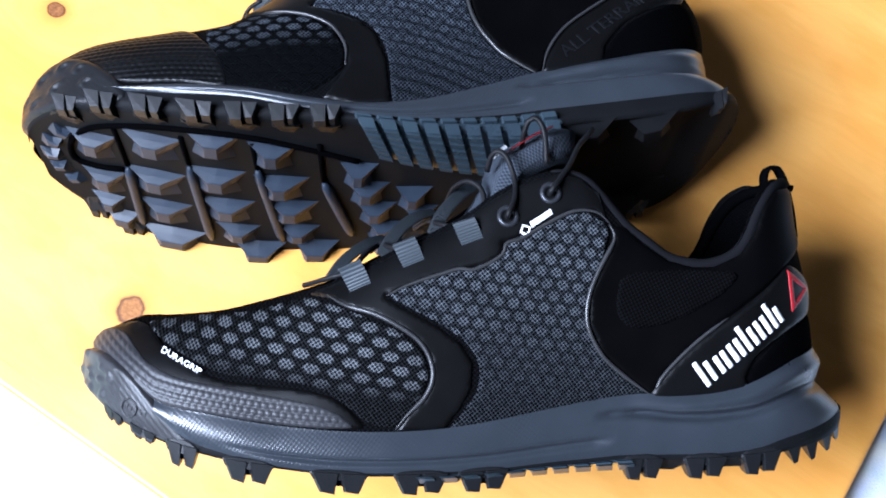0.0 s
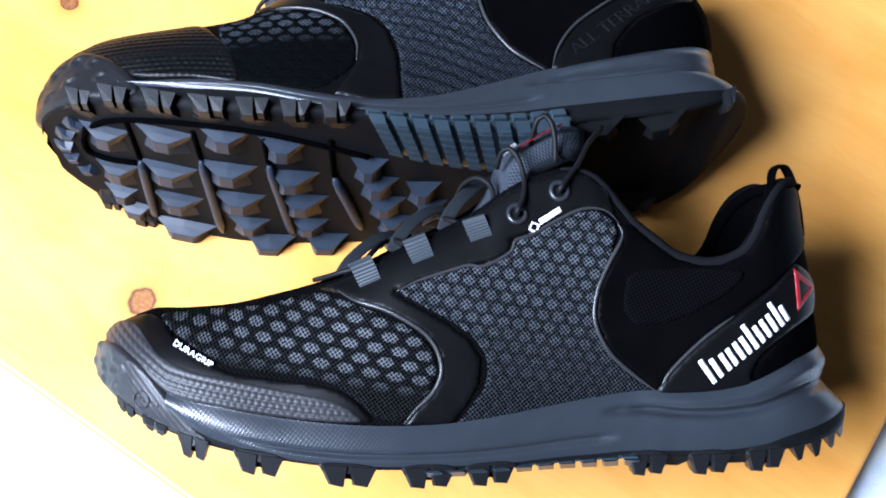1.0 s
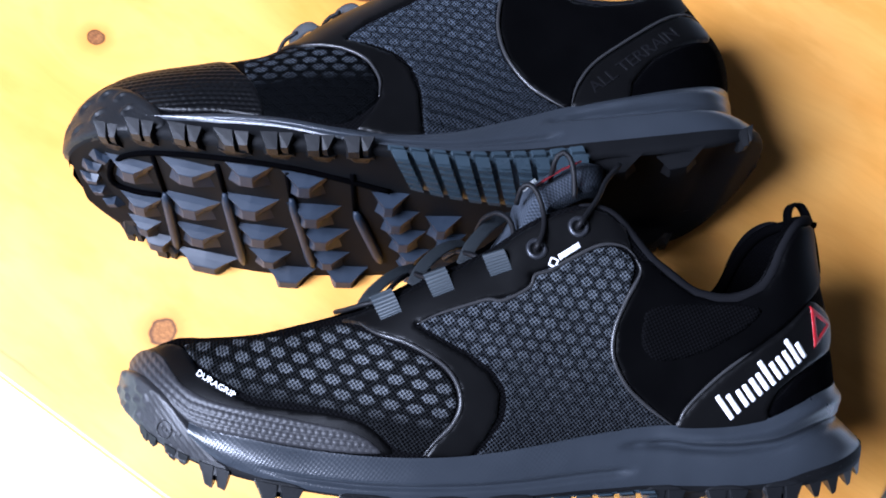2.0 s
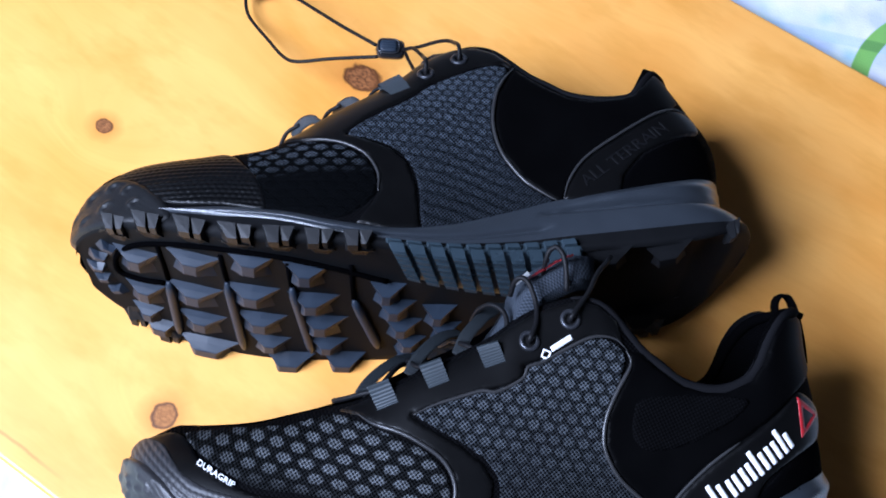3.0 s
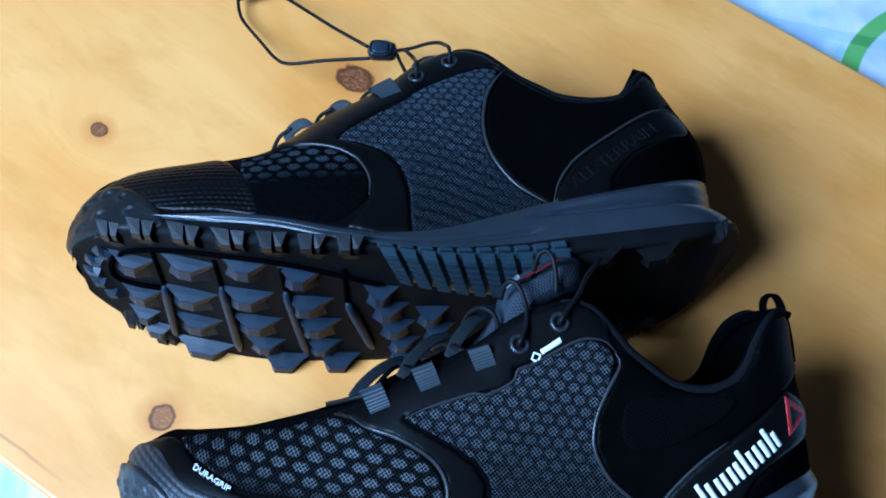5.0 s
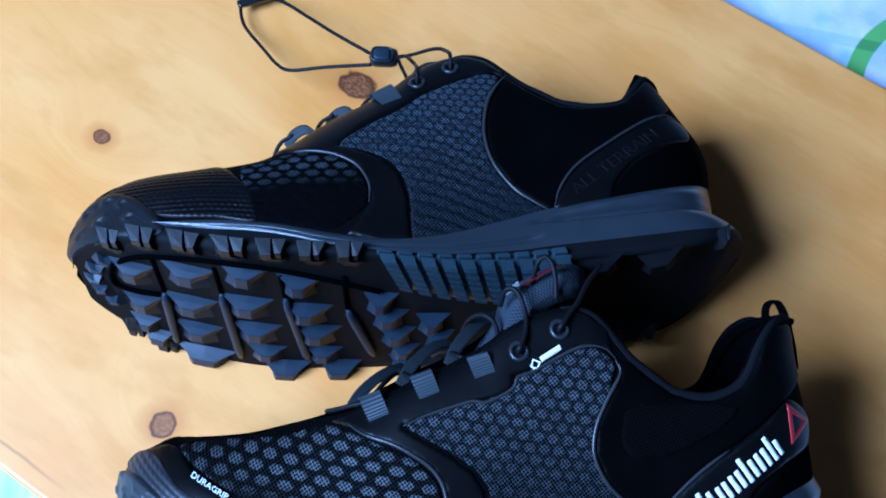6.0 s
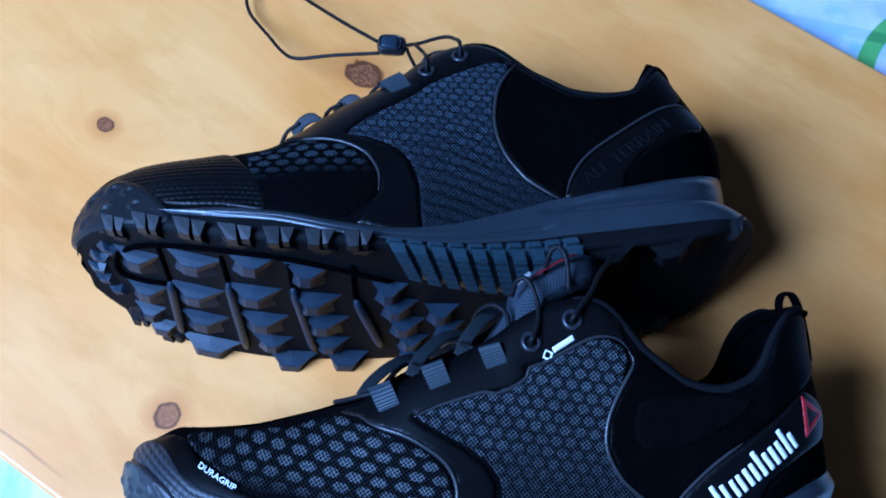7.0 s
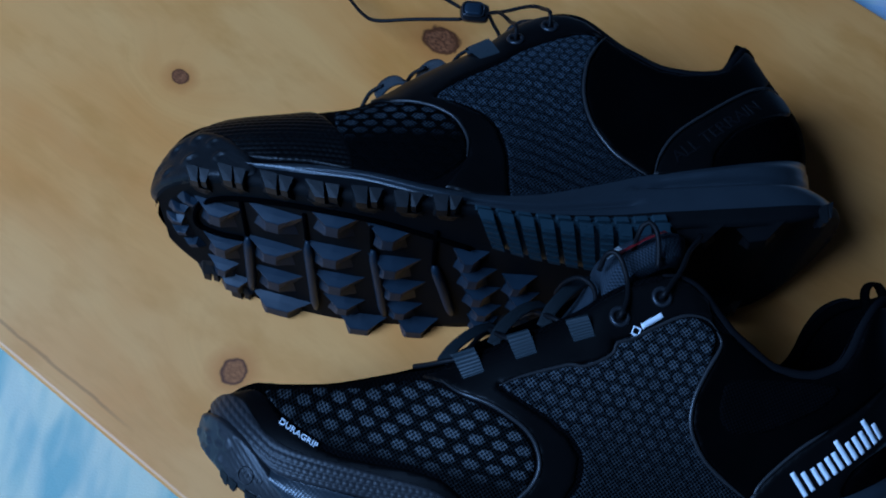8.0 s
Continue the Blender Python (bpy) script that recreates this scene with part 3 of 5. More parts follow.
def panel(form, outline, lift, step=2.0, edge=1.6, relief=None, side=-1, smooth_outline=True, sunk=0.4, wide=None, holes=()):
    """A moulded panel laid on the flank: the outline in (x, z), raised with a rounded edge."""
    loops = []
    for line in (outline, *holes):
        pts = [(p.x, p.y) for p in spline([(*p, 0) for p in line], step, True)] if smooth_outline else list(line)
        if not smooth_outline:
            dense = []
            for (ax, az), (bx, bz) in zip(pts, pts[1:] + pts[:1]):
                k = max(1, int(math.hypot(bx - ax, bz - az) / step + 0.5))
                dense += [(ax + (bx - ax) * i / k, az + (bz - az) * i / k) for i in range(k)]
            pts = dense
        loops.append(pts)
    rim = np.array([(a, b) for lp in loops for a, b in zip(lp, lp[1:] + lp[:1])])
    a, ab = rim[:, 0], rim[:, 1] - rim[:, 0]
    length = (ab**2).sum(1) + 1e-9

    def away(x, z):
        ap = np.array((x, z)) - a
        t = np.clip((ap * ab).sum(1) / length, 0, 1)
        return float(np.sqrt((((ap - ab * t[:, None]) ** 2).sum(1)).min()))

    verts, edges = [], []
    for lp in loops:
        base = len(verts)
        verts += [Vector(p) for p in lp]
        edges += [(base + i, base + (i + 1) % len(lp)) for i in range(len(lp))]
    border = len(verts)
    xs, zs = [p[0] for p in loops[0]], [p[1] for p in loops[0]]
    z, odd = min(zs) + step * 0.5, False
    while z < max(zs):
        x = min(xs) + (step * 0.5 if odd else 0)
        while x < max(xs):
            if inside(loops[0], x, z) and not any(inside(h, x, z) for h in loops[1:]) and away(x, z) > step * 0.5:
                verts.append(Vector((x, z)))
            x += step
        z, odd = z + step * 0.87, not odd
    for lp in loops:
        rows = [(p, q, r) for p, q, r in zip(lp[-1:] + lp[:-1], lp, lp[1:] + lp[:1])]
        for p, q, r in rows:
            t = Vector((r[0] - p[0], r[1] - p[1]))
            if t.length < 1e-6:
                continue
            t.normalize()
            for s in (1, -1):
                c = (q[0] - s * t.y * edge * 0.45, q[1] + s * t.x * edge * 0.45)
                if inside(loops[0], *c) and not any(inside(h, *c) for h in loops[1:]) and away(*c) > edge * 0.4:
                    verts.append(Vector(c))
    out = delaunay_2d_cdt(verts, edges, [], 0, 1e-4)
    bm = bmesh.new()
    uv = bm.loops.layers.uv.new("UVMap")
    made = []
    flat = out[0]
    for p in flat:
        d = away(p.x, p.y)
        h = lift * math.sqrt(max(0.0, 1 - (1 - min(1.0, d / edge)) ** 2)) if d > 1e-3 else -sunk
        if relief and d > edge * 0.5:
            h += relief(p.x, p.y) * min(1.0, d / (edge * 1.5))
        made.append(bm.verts.new(form.skin(p.x, p.y, h, side, wide)))
    for f in out[2]:
        c = sum((flat[i] for i in f), Vector((0, 0))) / len(f)
        if not inside(loops[0], c.x, c.y) or any(inside(h, c.x, c.y) for h in loops[1:]):
            continue
        try:
            face = bm.faces.new([made[i] for i in f])
        except ValueError:
            continue
        for lp, i in zip(face.loops, f):
            lp[uv].uv = (flat[i].x * 0.001, flat[i].y * 0.001)
    bmesh.ops.delete(bm, geom=[v for v in bm.verts if not v.link_faces], context="VERTS")
    bmesh.ops.recalc_face_normals(bm, faces=bm.faces[:])
    if side < 0 and sum((f.normal.y for f in bm.faces)) > 0 or side > 0 and sum((f.normal.y for f in bm.faces)) < 0:
        bmesh.ops.reverse_faces(bm, faces=bm.faces[:])
    return bm


def piping(form, line, radius, lift=0.4, step=1.5, side=-1, taper=True):
    pts = [form.skin(p.x, p.y, lift, side) for p in spline([(*p, 0) for p in line], step)]
    return tube_mesh(pts, (lambda t: 0.001 * radius * (0.25 + 0.75 * min(1, 6 * t, 6 * (1 - t)))) if taper else 0.001 * radius, 7)


def flank(form, x0, x1, low, high, wide, nx, nz, side, bulge=0.0, crowd=1.0):
    """A band of the flank between two heights."""
    rows, uvs = [], []
    for j in range(nz + 1):
        v = 1 - (1 - j / nz) ** crowd
        row, uvr = [], []
        for i in range(nx + 1):
            u = 0.5 - 0.5 * math.cos(math.pi * i / nx)
            x = x0 + u * (x1 - x0)
            z = low(x) + v * (high(x) - low(x))
            x += (form.front(z) - form.front(low(x0))) * (1 - u) ** 8 if x0 < 20 else 0
            x += (form.back(z) - x1) * u**10 if x1 > 280 else 0
            w = wide(x, z) + bulge * math.sin(math.pi * v) ** 0.7
            row.append(form.put(x, side * max(w, 0.0), z))
            uvr.append((x * 0.001, z * 0.001))
        rows.append(row)
        uvs.append(uvr)
    return rows, uvs


def both_sides(form, x0, x1, low, high, wide, nx, nz, bulge=0.0, crowd=1.0, far_high=None):
    """The band on both sides, joined round the heel."""
    a, ua = flank(form, x0, x1, low, high, wide, nx, nz, -1, bulge, crowd)
    b, ub = flank(form, x0, x1, low, far_high or high, wide, nx, nz, 1, bulge, crowd)
    rows = [r + s[::-1] for r, s in zip(a, b)]
    uvs = [r + s[::-1] for r, s in zip(ua, ub)]
    bm = grid_mesh(rows, uvs)
    bmesh.ops.remove_doubles(bm, verts=bm.verts[:], dist=0.00005)
    bmesh.ops.recalc_face_normals(bm, faces=bm.faces[:])
    return bm


def sole_plate(form):
    """The outsole: its rim and its underside."""
    rows = []
    nx, ny = 110, 22
    tip = form.back(form.base(290) + 3) + 0.8
    for i in range(nx + 1):
        u = 0.5 - 0.5 * math.cos(math.pi * i / nx)
        x = 5 + u * (tip - 5)
        w, w2 = form.rim(x), form.rim(x, 1)
        row = [form.put(x, -w - 0.4, form.foot(x) + 0.8), form.put(x, -w - 0.6, (form.foot(x) + form.base(x)) / 2)]
        for k in range(ny + 1):
            y = -w + (w + w2) * k / ny
            hollow = 7.0 * min(1.0, max(0.0, (x - 206) / 12)) * min(1.0, max(0.0, (280 - x) / 14)) * (1 - abs(2 * k / ny - 1) ** 6)
            row.append(form.put(x, y, form.base(x) + hollow + 0.7 * max(0.0, 1 - (y / max(w, w2, 1)) ** 2)))
        row += [form.put(x, w2 + 0.6, (form.foot(x) + form.base(x)) / 2), form.put(x, w2 + 0.4, form.foot(x) + 0.8)]
        rows.append(row)
    bm = grid_mesh(rows)
    bmesh.ops.recalc_face_normals(bm, faces=bm.faces[:])
    return bm


def lug_mesh(form, x, y, long, wide, deep, turn, nose=0.5, notch=True):
    """A tread lug: a hipped block, wide towards the flank, with hollowed ends and a small worn crest."""
    bm = bmesh.new()
    c, s = math.cos(radians(turn)), math.sin(radians(turn))

    def at(u, v, d):
        u, v = u * long / 2, v * wide / 2
        px, py = x + u * c - v * s, y + u * s + v * c
        return bm.verts.new(form.put(px, py, form.base(px) - d + 1.0))
    foot = [(-1.06, -1), (0, -1.04), (1.10, -1), (0.68, -0.02), (0.82, 0.84), (0.0, 0.98), (-0.80, 0.90), (-0.64, 0.0)]
    crest = [(u * nose - 0.16, v * 0.46 + 0.02) for u, v in ((-0.92, -1), (0, -1), (0.92, -1), (0.86, 0), (0.92, 1), (0, 1), (-0.92, 1), (-0.86, 0))]
    rings = [[at(u, v, 0) for u, v in foot]]
    if notch:
        rings.append([at(0.44 * u + 0.56 * p, 0.44 * v + 0.56 * q, deep * 0.50) for (u, v), (p, q) in zip(foot, crest)])
    rings.append([at(u, v, deep * 0.95) for u, v in crest])
    rings.append([at((u + 0.16) * 0.88 - 0.16, (v - 0.02) * 0.88 + 0.02, deep) for u, v in crest])
    for a, b in zip(rings, rings[1:]):
        for i in range(8):
            bm.faces.new((a[i], a[(i + 1) % 8], b[(i + 1) % 8], b[i]))
    bm.faces.new(rings[-1])
    bm.faces.new(rings[0][::-1])
    bmesh.ops.recalc_face_normals(bm, faces=bm.faces[:])
    return bm


def edge_lug(form, x, side, long, deep=6.4):
    """A lug on the sole's edge: a domed root on the flank, and two tapered prongs with a slit between them."""
    bm = bmesh.new()

    def at(u, d, out):
        px = min(max(x + u, 6.0), 293.5)
        return bm.verts.new(form.put(px, side * (form.rim(px, side) + out), form.base(px) + d))

    def solid(front, back):
        n = len(front)
        fs = [bm.faces.new(front), bm.faces.new(back[::-1])]
        for k in range(n):
            fs.append(bm.faces.new((front[k], back[k], back[(k + 1) % n], front[(k + 1) % n])))
        return fs
    deep *= 0.42 if x < 40 else 1.0
    k = min(1.0, max(0.35, (form.foot(x) - form.base(x) + 3.4) / 6.8))
    root = [(u, d * k if d > 0 else d) for u, d in ((-0.44, -1.6), (-0.50, 0.6), (-0.47, 1.8), (-0.36, 3.0), (-0.14, 3.7), (0.12, 3.8), (0.36, 3.1), (0.47, 1.9), (0.50, 0.6), (0.44, -1.6))]
    mid = [at(u * long, d, 0.7) for u, d in root]
    crown = [at(u * long * 0.86, d * 0.84 if d > 0 else d, 1.1 if d > 0 else 1.0) for u, d in root]
    back = [at(u * long, d, -3) for u, d in root]
    n = len(root)
    for i in range(n):
        j = (i + 1) % n
        bm.faces.new((mid[i], mid[j], crown[j], crown[i]))
        bm.faces.new((back[i], back[j], mid[j], mid[i]))
    bm.faces.new(crown)
    for a, b, c, e, tip in ((-0.50, -0.01, -0.33, -0.07, 1.02), (0.02, 0.50, 0.08, 0.34, 0.94)):
        o = long * 0.06
        front = [at(a * long + o, 1.6 * k, 1.75), at(b * long, 1.6 * k, 1.75), at(e * long, -deep * tip, 0.5), at(c * long + o * 0.7, -deep * tip * 0.90, 0.5)]
        belt = [at(a * long, 1.6 * k, 0.2), at(b * long, 1.6 * k, 0.9), at(e * long, -deep * tip, -0.6), at(c * long, -deep * tip * 0.96, -0.8)]
        rear = [at(a * long, 1.6 * k, -9.0), at(b * long, 1.6 * k, -9.0), at(e * long, -deep * tip * 0.9, -6.5), at(c * long, -deep * tip * 0.9, -6.5)]
        bm.faces.new(front)
        bm.faces.new(rear[::-1])
        for f, g in ((front, belt), (belt, rear)):
            for i in range(4):
                j = (i + 1) % 4
                bm.faces.new((f[i], g[i], g[j], f[j]))
    web = [(-0.05, 3), (0.08, 3), (0.10, -deep * 0.62), (-0.05, -deep * 0.62)]
    solid([at(u * long, d, -1.6) for u, d in web], [at(u * long, d, -9) for u, d in web])
    bmesh.ops.recalc_face_normals(bm, faces=bm.faces[:])
    return bm


def wedge_lug(form, x, y, long, side=-1):
    """A split lug at the sole's inner edge: two low blocks with a narrow slit, and a sloping buttress behind them."""
    bm = bmesh.new()

    def at(u, v, d):
        px = min(max(x + u * long, 6.0), 293.5)
        return bm.verts.new(form.put(px, y - side * v, form.base(px) - d))

    def solid(low, top):
        bm.faces.new(top)
        bm.faces.new(low[::-1])
        for i in range(4):
            j = (i + 1) % 4
            bm.faces.new((low[i], low[j], top[j], top[i]))
    one = random.Random(int(x * 7) + (3 if side > 0 else 0))
    y, skew = y + one.uniform(-0.9, 0.9), one.uniform(-0.10, 0.12)
    for a, b, c, e, deep in ((-0.42, -0.02, -0.30 + skew, -0.06 + skew * 0.5, 3.4 + one.uniform(-0.8, 0.6)), (0.02, 0.36, 0.04 + skew * 0.5, 0.20 + skew, 2.6 + one.uniform(-0.7, 0.5))):
        solid([at(a, -7.6, -3.4), at(b, -8.0, -3.4), at(b, 4.4, -0.6), at(a, 3.8, -0.6)],
              [at(c, -5.6, deep), at(e, -6.0, deep), at(e, -1.4, deep * 0.9), at(c, -1.8, deep * 0.9)])
    solid([at(-0.46, 1.0, -0.6), at(0.40, 1.0, -0.6), at(0.12, 6.6, -0.4), at(-0.22, 6.2, -0.4)],
          [at(-0.30, -1.0, 2.4), at(0.20, -1.0, 2.4), at(0.04, 3.4, 0.5), at(-0.12, 3.2, 0.5)])
    bmesh.ops.recalc_face_normals(bm, faces=bm.faces[:])
    return bm


def fin_lug(form, x, side, deep=6.0):
    """A pointed fin at the heel's edge, raked backwards."""
    bm = bmesh.new()

    def at(u, d, out):
        px = min(x + u, 293.5)
        return bm.verts.new(form.put(px, side * (form.rim(px, side) + out), form.base(px) - d))
    low = [at(-3.6, -3.4, 0.6), at(3.4, -3.4, 0.6), at(3.0, -1.0, -9), at(-3.2, -1.0, -9)]
    top = [at(0.4, deep, -0.6), at(2.0, deep * 0.94, -0.6), at(1.8, deep * 0.8, -5), at(0.4, deep * 0.8, -5)]
    bm.faces.new(top)
    bm.faces.new(low[::-1])
    for i in range(4):
        j = (i + 1) % 4
        bm.faces.new((low[i], low[j], top[j], top[i]))
    bmesh.ops.recalc_face_normals(bm, faces=bm.faces[:])
    return bm


def tread(form, outsole, shown, hidden, wedges):
    """All the lugs and bars of the sole. shown, hidden: places and lengths of the lugs along the two edges."""
    for x, y, long in ((28, -13.5, 15), (50, -20, 18), (72, -27, 18), (94, -22, 17), (27, 12, 14), (47, 6, 18), (70, -1.5, 19), (95, 2, 19), (130, 6.5, 15),
                       (25, 30, 11), (46.5, 29, 17), (71, 21, 19), (97.5, 21, 19), (133, 23, 15), (73, 39.5, 16), (99, 39.5, 16), (127, -8, 13), (149, 11, 13), (152, 27, 13), (136, 38, 14)):
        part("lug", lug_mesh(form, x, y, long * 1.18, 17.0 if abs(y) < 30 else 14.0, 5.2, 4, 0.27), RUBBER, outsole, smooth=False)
    for x0, x1, y0, y1 in ((37.7, 35.2, -1.5, 43), (60.7, 60.8, -10, 47), (86.7, 91, -11, 46), (112.5, 122, -2, 42)):
        line = [(x0 + (x1 - x0) * t / 5, y0 + (y1 - y0) * t / 5) for t in range(6)]
        pts = [form.put(x, y, form.base(x) - 0.3) for x, y in line]
        part("tread_bar", tube_mesh(spline(pts, 0.004), lambda t: 0.0025 * (0.45 + 0.55 * min(1, 8 * t, 8 * (1 - t))), 6), RUBBER, outsole)
        # A near-black tube stands in for the shade inside each cross groove.
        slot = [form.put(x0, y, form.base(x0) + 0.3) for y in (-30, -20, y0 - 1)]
        part("groove_shade_tube", tube_mesh(slot, 0.0011, 5), SUEDE, outsole)
    for side, places in ((-1, shown), (1, hidden)):
        for x, long in places:
            if wedges:
                if (side < 0 and 200 < x < 270) or (side > 0 and 40 < x < 135):
                    continue
                part("lug", wedge_lug(form, x, side * (form.rim(x, side) - (3.6 if side < 0 else 3.6)), long * (1.0 if side < 0 else 1.45 if x < 80 else 1.2), side), GRIP, outsole, smooth=False)
            else:
                part("lug", edge_lug(form, x, side, long), GRIP, outsole, smooth=False)
    for x, long in ((28, 14), (46.5, 25), (80.5, 24), (105.5, 21), (136, 15)) if wedges else ():
        part("lug", lug_mesh(form, x, form.rim(x, 1) - 5.5, long, 13.0, 7.6 if x > 40 else 5.6, 4, 0.42), RUBBER, outsole, smooth=False)
    for side in (-1, 1):
        for x in (220, 246):
            part("lug", lug_mesh(form, x, side * (form.rim(x, side) - 8), 19, 15, 5.0, 10 * side, 0.45), SOLE_RUBBER, outsole, smooth=False)
    for side in (-1, 1):
        if wedges:
            break
        for x, deep in ((266, 5.6), (273.5, 6.2), (281, 5.6), (287, 4.6)):
            part("lug", fin_lug(form, x, side, deep), GRIP, outsole, smooth=False)
    for y, turn in ((-19, -60), (-11, -74), (-2, -88), (7, 80), (15, 66)):
        part("lug", lug_mesh(form, 10.5 + y * y * 0.020, y, 6.5, 8, 3.6, turn, 0.4), RUBBER, outsole, smooth=False)
    for y in () if wedges else (-16, -8, 0, 8, 16):
        part("lug", lug_mesh(form, 287 - y * y * 0.022, y, 7, 6, 3.2, 90, 0.4), SOLE_RUBBER, outsole, smooth=False)
    # The outline groove's shade, laid on as a near-black tube.
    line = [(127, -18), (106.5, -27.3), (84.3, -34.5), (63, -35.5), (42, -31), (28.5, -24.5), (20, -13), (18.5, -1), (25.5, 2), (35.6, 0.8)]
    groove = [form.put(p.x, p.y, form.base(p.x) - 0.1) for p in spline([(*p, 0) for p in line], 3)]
    part("groove_shade_tube", tube_mesh(groove, 0.0013, 6), SUEDE, outsole)


def shank(form, outsole):
    """The ribbed plate under the arch: slanted columns of stacked slats."""
    def at(s, v, d):
        """s from 0 to 1 along the arch, v from 0 at the flank to 1 at the middle."""
        x = 126 + 80 * s + 9 * v
        w = form.rim(x)
        if v < 0.18:
            z0 = max(form.foot(x), form.base(x)) - 0.3
            return form.put(x, -w - 0.9 - d * 0.7, z0 + (form.base(x) - 0.6 - z0) * v / 0.18)
        return form.put(x, -w - 0.9 + (v - 0.18) / 0.82 * w * (0.55 + 0.42 * min(1.0, s / 0.6)), form.base(x) - d)
    rows = [[at(i / 24, k / 10, 0.1 - (0.8 if k in (0, 10) or i in (0, 24) else 0)) for k in range(11)] for i in range(25)]
    plate = part("shank_plate", grid_mesh(rows), SHANK, outsole.parent, "slate grey ribbed arch plate")
    columns = 10
    for i in range(columns):
        s0, s1 = (i + 0.08) / columns, (i + 0.82) / columns
        slats = 8
        for k in range(slats):
            v0, v1 = 0.03 + 0.92 * k / slats, 0.03 + 0.92 * (k + 0.66) / slats
            q = [(s0, v0), (s1, v0), (s1, v1), (s0, v1)]
            cs, cv = (s0 + s1) / 2, (v0 + v1) / 2
            bm = bmesh.new()
            low = [bm.verts.new(at(a, b, -0.3)) for a, b in q]
            high = [bm.verts.new(at(cs + (a - cs) * 0.90, cv + (b - cv) * 0.84, 2.7)) for a, b in q]
            bm.faces.new(high)
            for m in range(4):
                bm.faces.new((low[m], low[(m + 1) % 4], high[(m + 1) % 4], high[m]))
            bmesh.ops.recalc_face_normals(bm, faces=bm.faces[:])
            part("rib", bm, SHANK, plate, smooth=False)


def midsole(form):
    """The foam midsole with its grooved flanks."""
    def wide(x, z):
        lo, hi = form.foot(x), form.crest(x)
        v = min(max((z - lo) / (hi - lo), 0), 1)
        dent = (3.6 if x > 205 else 1.9) * math.exp(-((v - (0.62 - 0.0022 * (x - 240) if x > 195 else 0.30)) / 0.06) ** 2) * min(1, max(0, (x - 60) / 30))
        ledge = 2.2 * min(1.0, (x - 205) / 20) * math.exp(-((v - 0.86) / 0.12) ** 2) if x > 205 else 0
        return form.plan(x, z) + 1.0 + 1.9 * math.sin(math.pi * min(v * 0.9 + 0.12, 1)) - dent + ledge
    return both_sides(form, 36, 296.5, form.foot, form.crest, wide, 120, 26)


DIP = curve([(0, 0), (205, 0), (225, 2), (243, 4.5), (258, 4.5), (268, 2), (276, 0), (300, 0)])


def upper(form):
    return both_sides(form, 2.5, 286, lambda x: form.seam(x) - 2, form.top, form.wide, 130, 34, 0, 1.7, lambda x: form.top(x) - DIP(x))


def lining(form):
    rows = []
    for j in range(15):
        v = j / 14
        line = []
        for side in (-1, 1):
            half = []
            for i in range(61):
                x = 100 + 178.5 * (0.5 - 0.5 * math.cos(math.pi * i / 60))
                z = form.seam(x) + v * (form.top(x) - 0.4 - (DIP(x) if side > 0 else 0) - form.seam(x))
                half.append(form.put(x, side * max(0.0, form.wide(x, z) - 4.2 + 3.4 * v**6), z))
            line += half if side < 0 else half[::-1]
        rows.append(line)
    return grid_mesh(rows, [[(p.x, p.z) for p in r] for r in rows])


def footbed(form):
    rows = []
    for i in range(40):
        x = 70 + 210 * i / 39
        w = max(form.plan(x, form.seam(x)) - 4, 0.5)
        rows.append([form.put(x, w * k / 6, form.seam(x) + 1.0) for k in range(-6, 7)])
    return grid_mesh(rows)


def collar_rim(form, side):
    """The padded edge of the ankle opening, on one side."""
    pts = []
    for i in range(50):
        x = 178 + 101 * i / 49
        z = form.top(x) - 1.2 - (DIP(x) if side > 0 else 0)
        w = form.wide(x, z) - 1.6
        pts.append(form.put(x, side * max(w, 0), z))
    return tube_mesh(pts, lambda t: 0.0023 * (0.55 + 0.45 * min(1, 5 * t, 8 * (1 - t))), 9)


def tongue(form, tip):
    """The tongue: a padded slab in the throat that stands out at the top."""
    line = [(84, form.top(84) - 6), (100, form.top(100) - 8), (120, form.top(120) - 9.5), (140, form.top(140) - 9), (152, form.top(152) - 6.5), (160, form.top(160) - 2.5), *tip]
    pts = spline([(x, 0, z) for x, z in line], 3)
    top, bottom = [], []
    n = len(pts)
    for i, p in enumerate(pts):
        t = i / (n - 1)
        a = pts[min(i + 1, n - 1)] - pts[max(i - 1, 0)]
        nx, nz = -a.z / a.length, a.x / a.length
        w = min(form.wide(p.x, form.top(p.x)) - 0.5, 30) if t < 0.62 else 21 + 3 * math.sin(t * 3)
        w = max(w, 8) * (1 if t < 0.93 else math.sqrt(max(0.05, 1 - ((t - 0.93) / 0.08) ** 2)))
        thick = 2.0 + 5.0 * min(1, max(0, (t - 0.5) / 0.25))
        for rows, s in ((top, 1), (bottom, -1)):
            row = []
            for k in range(-6, 7):
                f = k / 6
                h = s * thick * math.sqrt(max(0, 1 - f**4)) + 3.0 * (1 - f * f) - 2
                row.append(form.put(p.x + nx * h, f * w, p.z + nz * h))
            rows.append(row)
    rows = [a + b[::-1] for a, b in zip(top, bottom)]
    bm = grid_mesh(rows, [[(0.003 * j, 0.0036 * min(k, 25 - k)) for k in range(26)] for j in range(n)], True)
    for r in (0, -1):
        bm.verts.ensure_lookup_table()
    bmesh.ops.holes_fill(bm, edges=[e for e in bm.edges if e.is_boundary], sides=60)
    bmesh.ops.recalc_face_normals(bm, faces=bm.faces[:])
    return bm


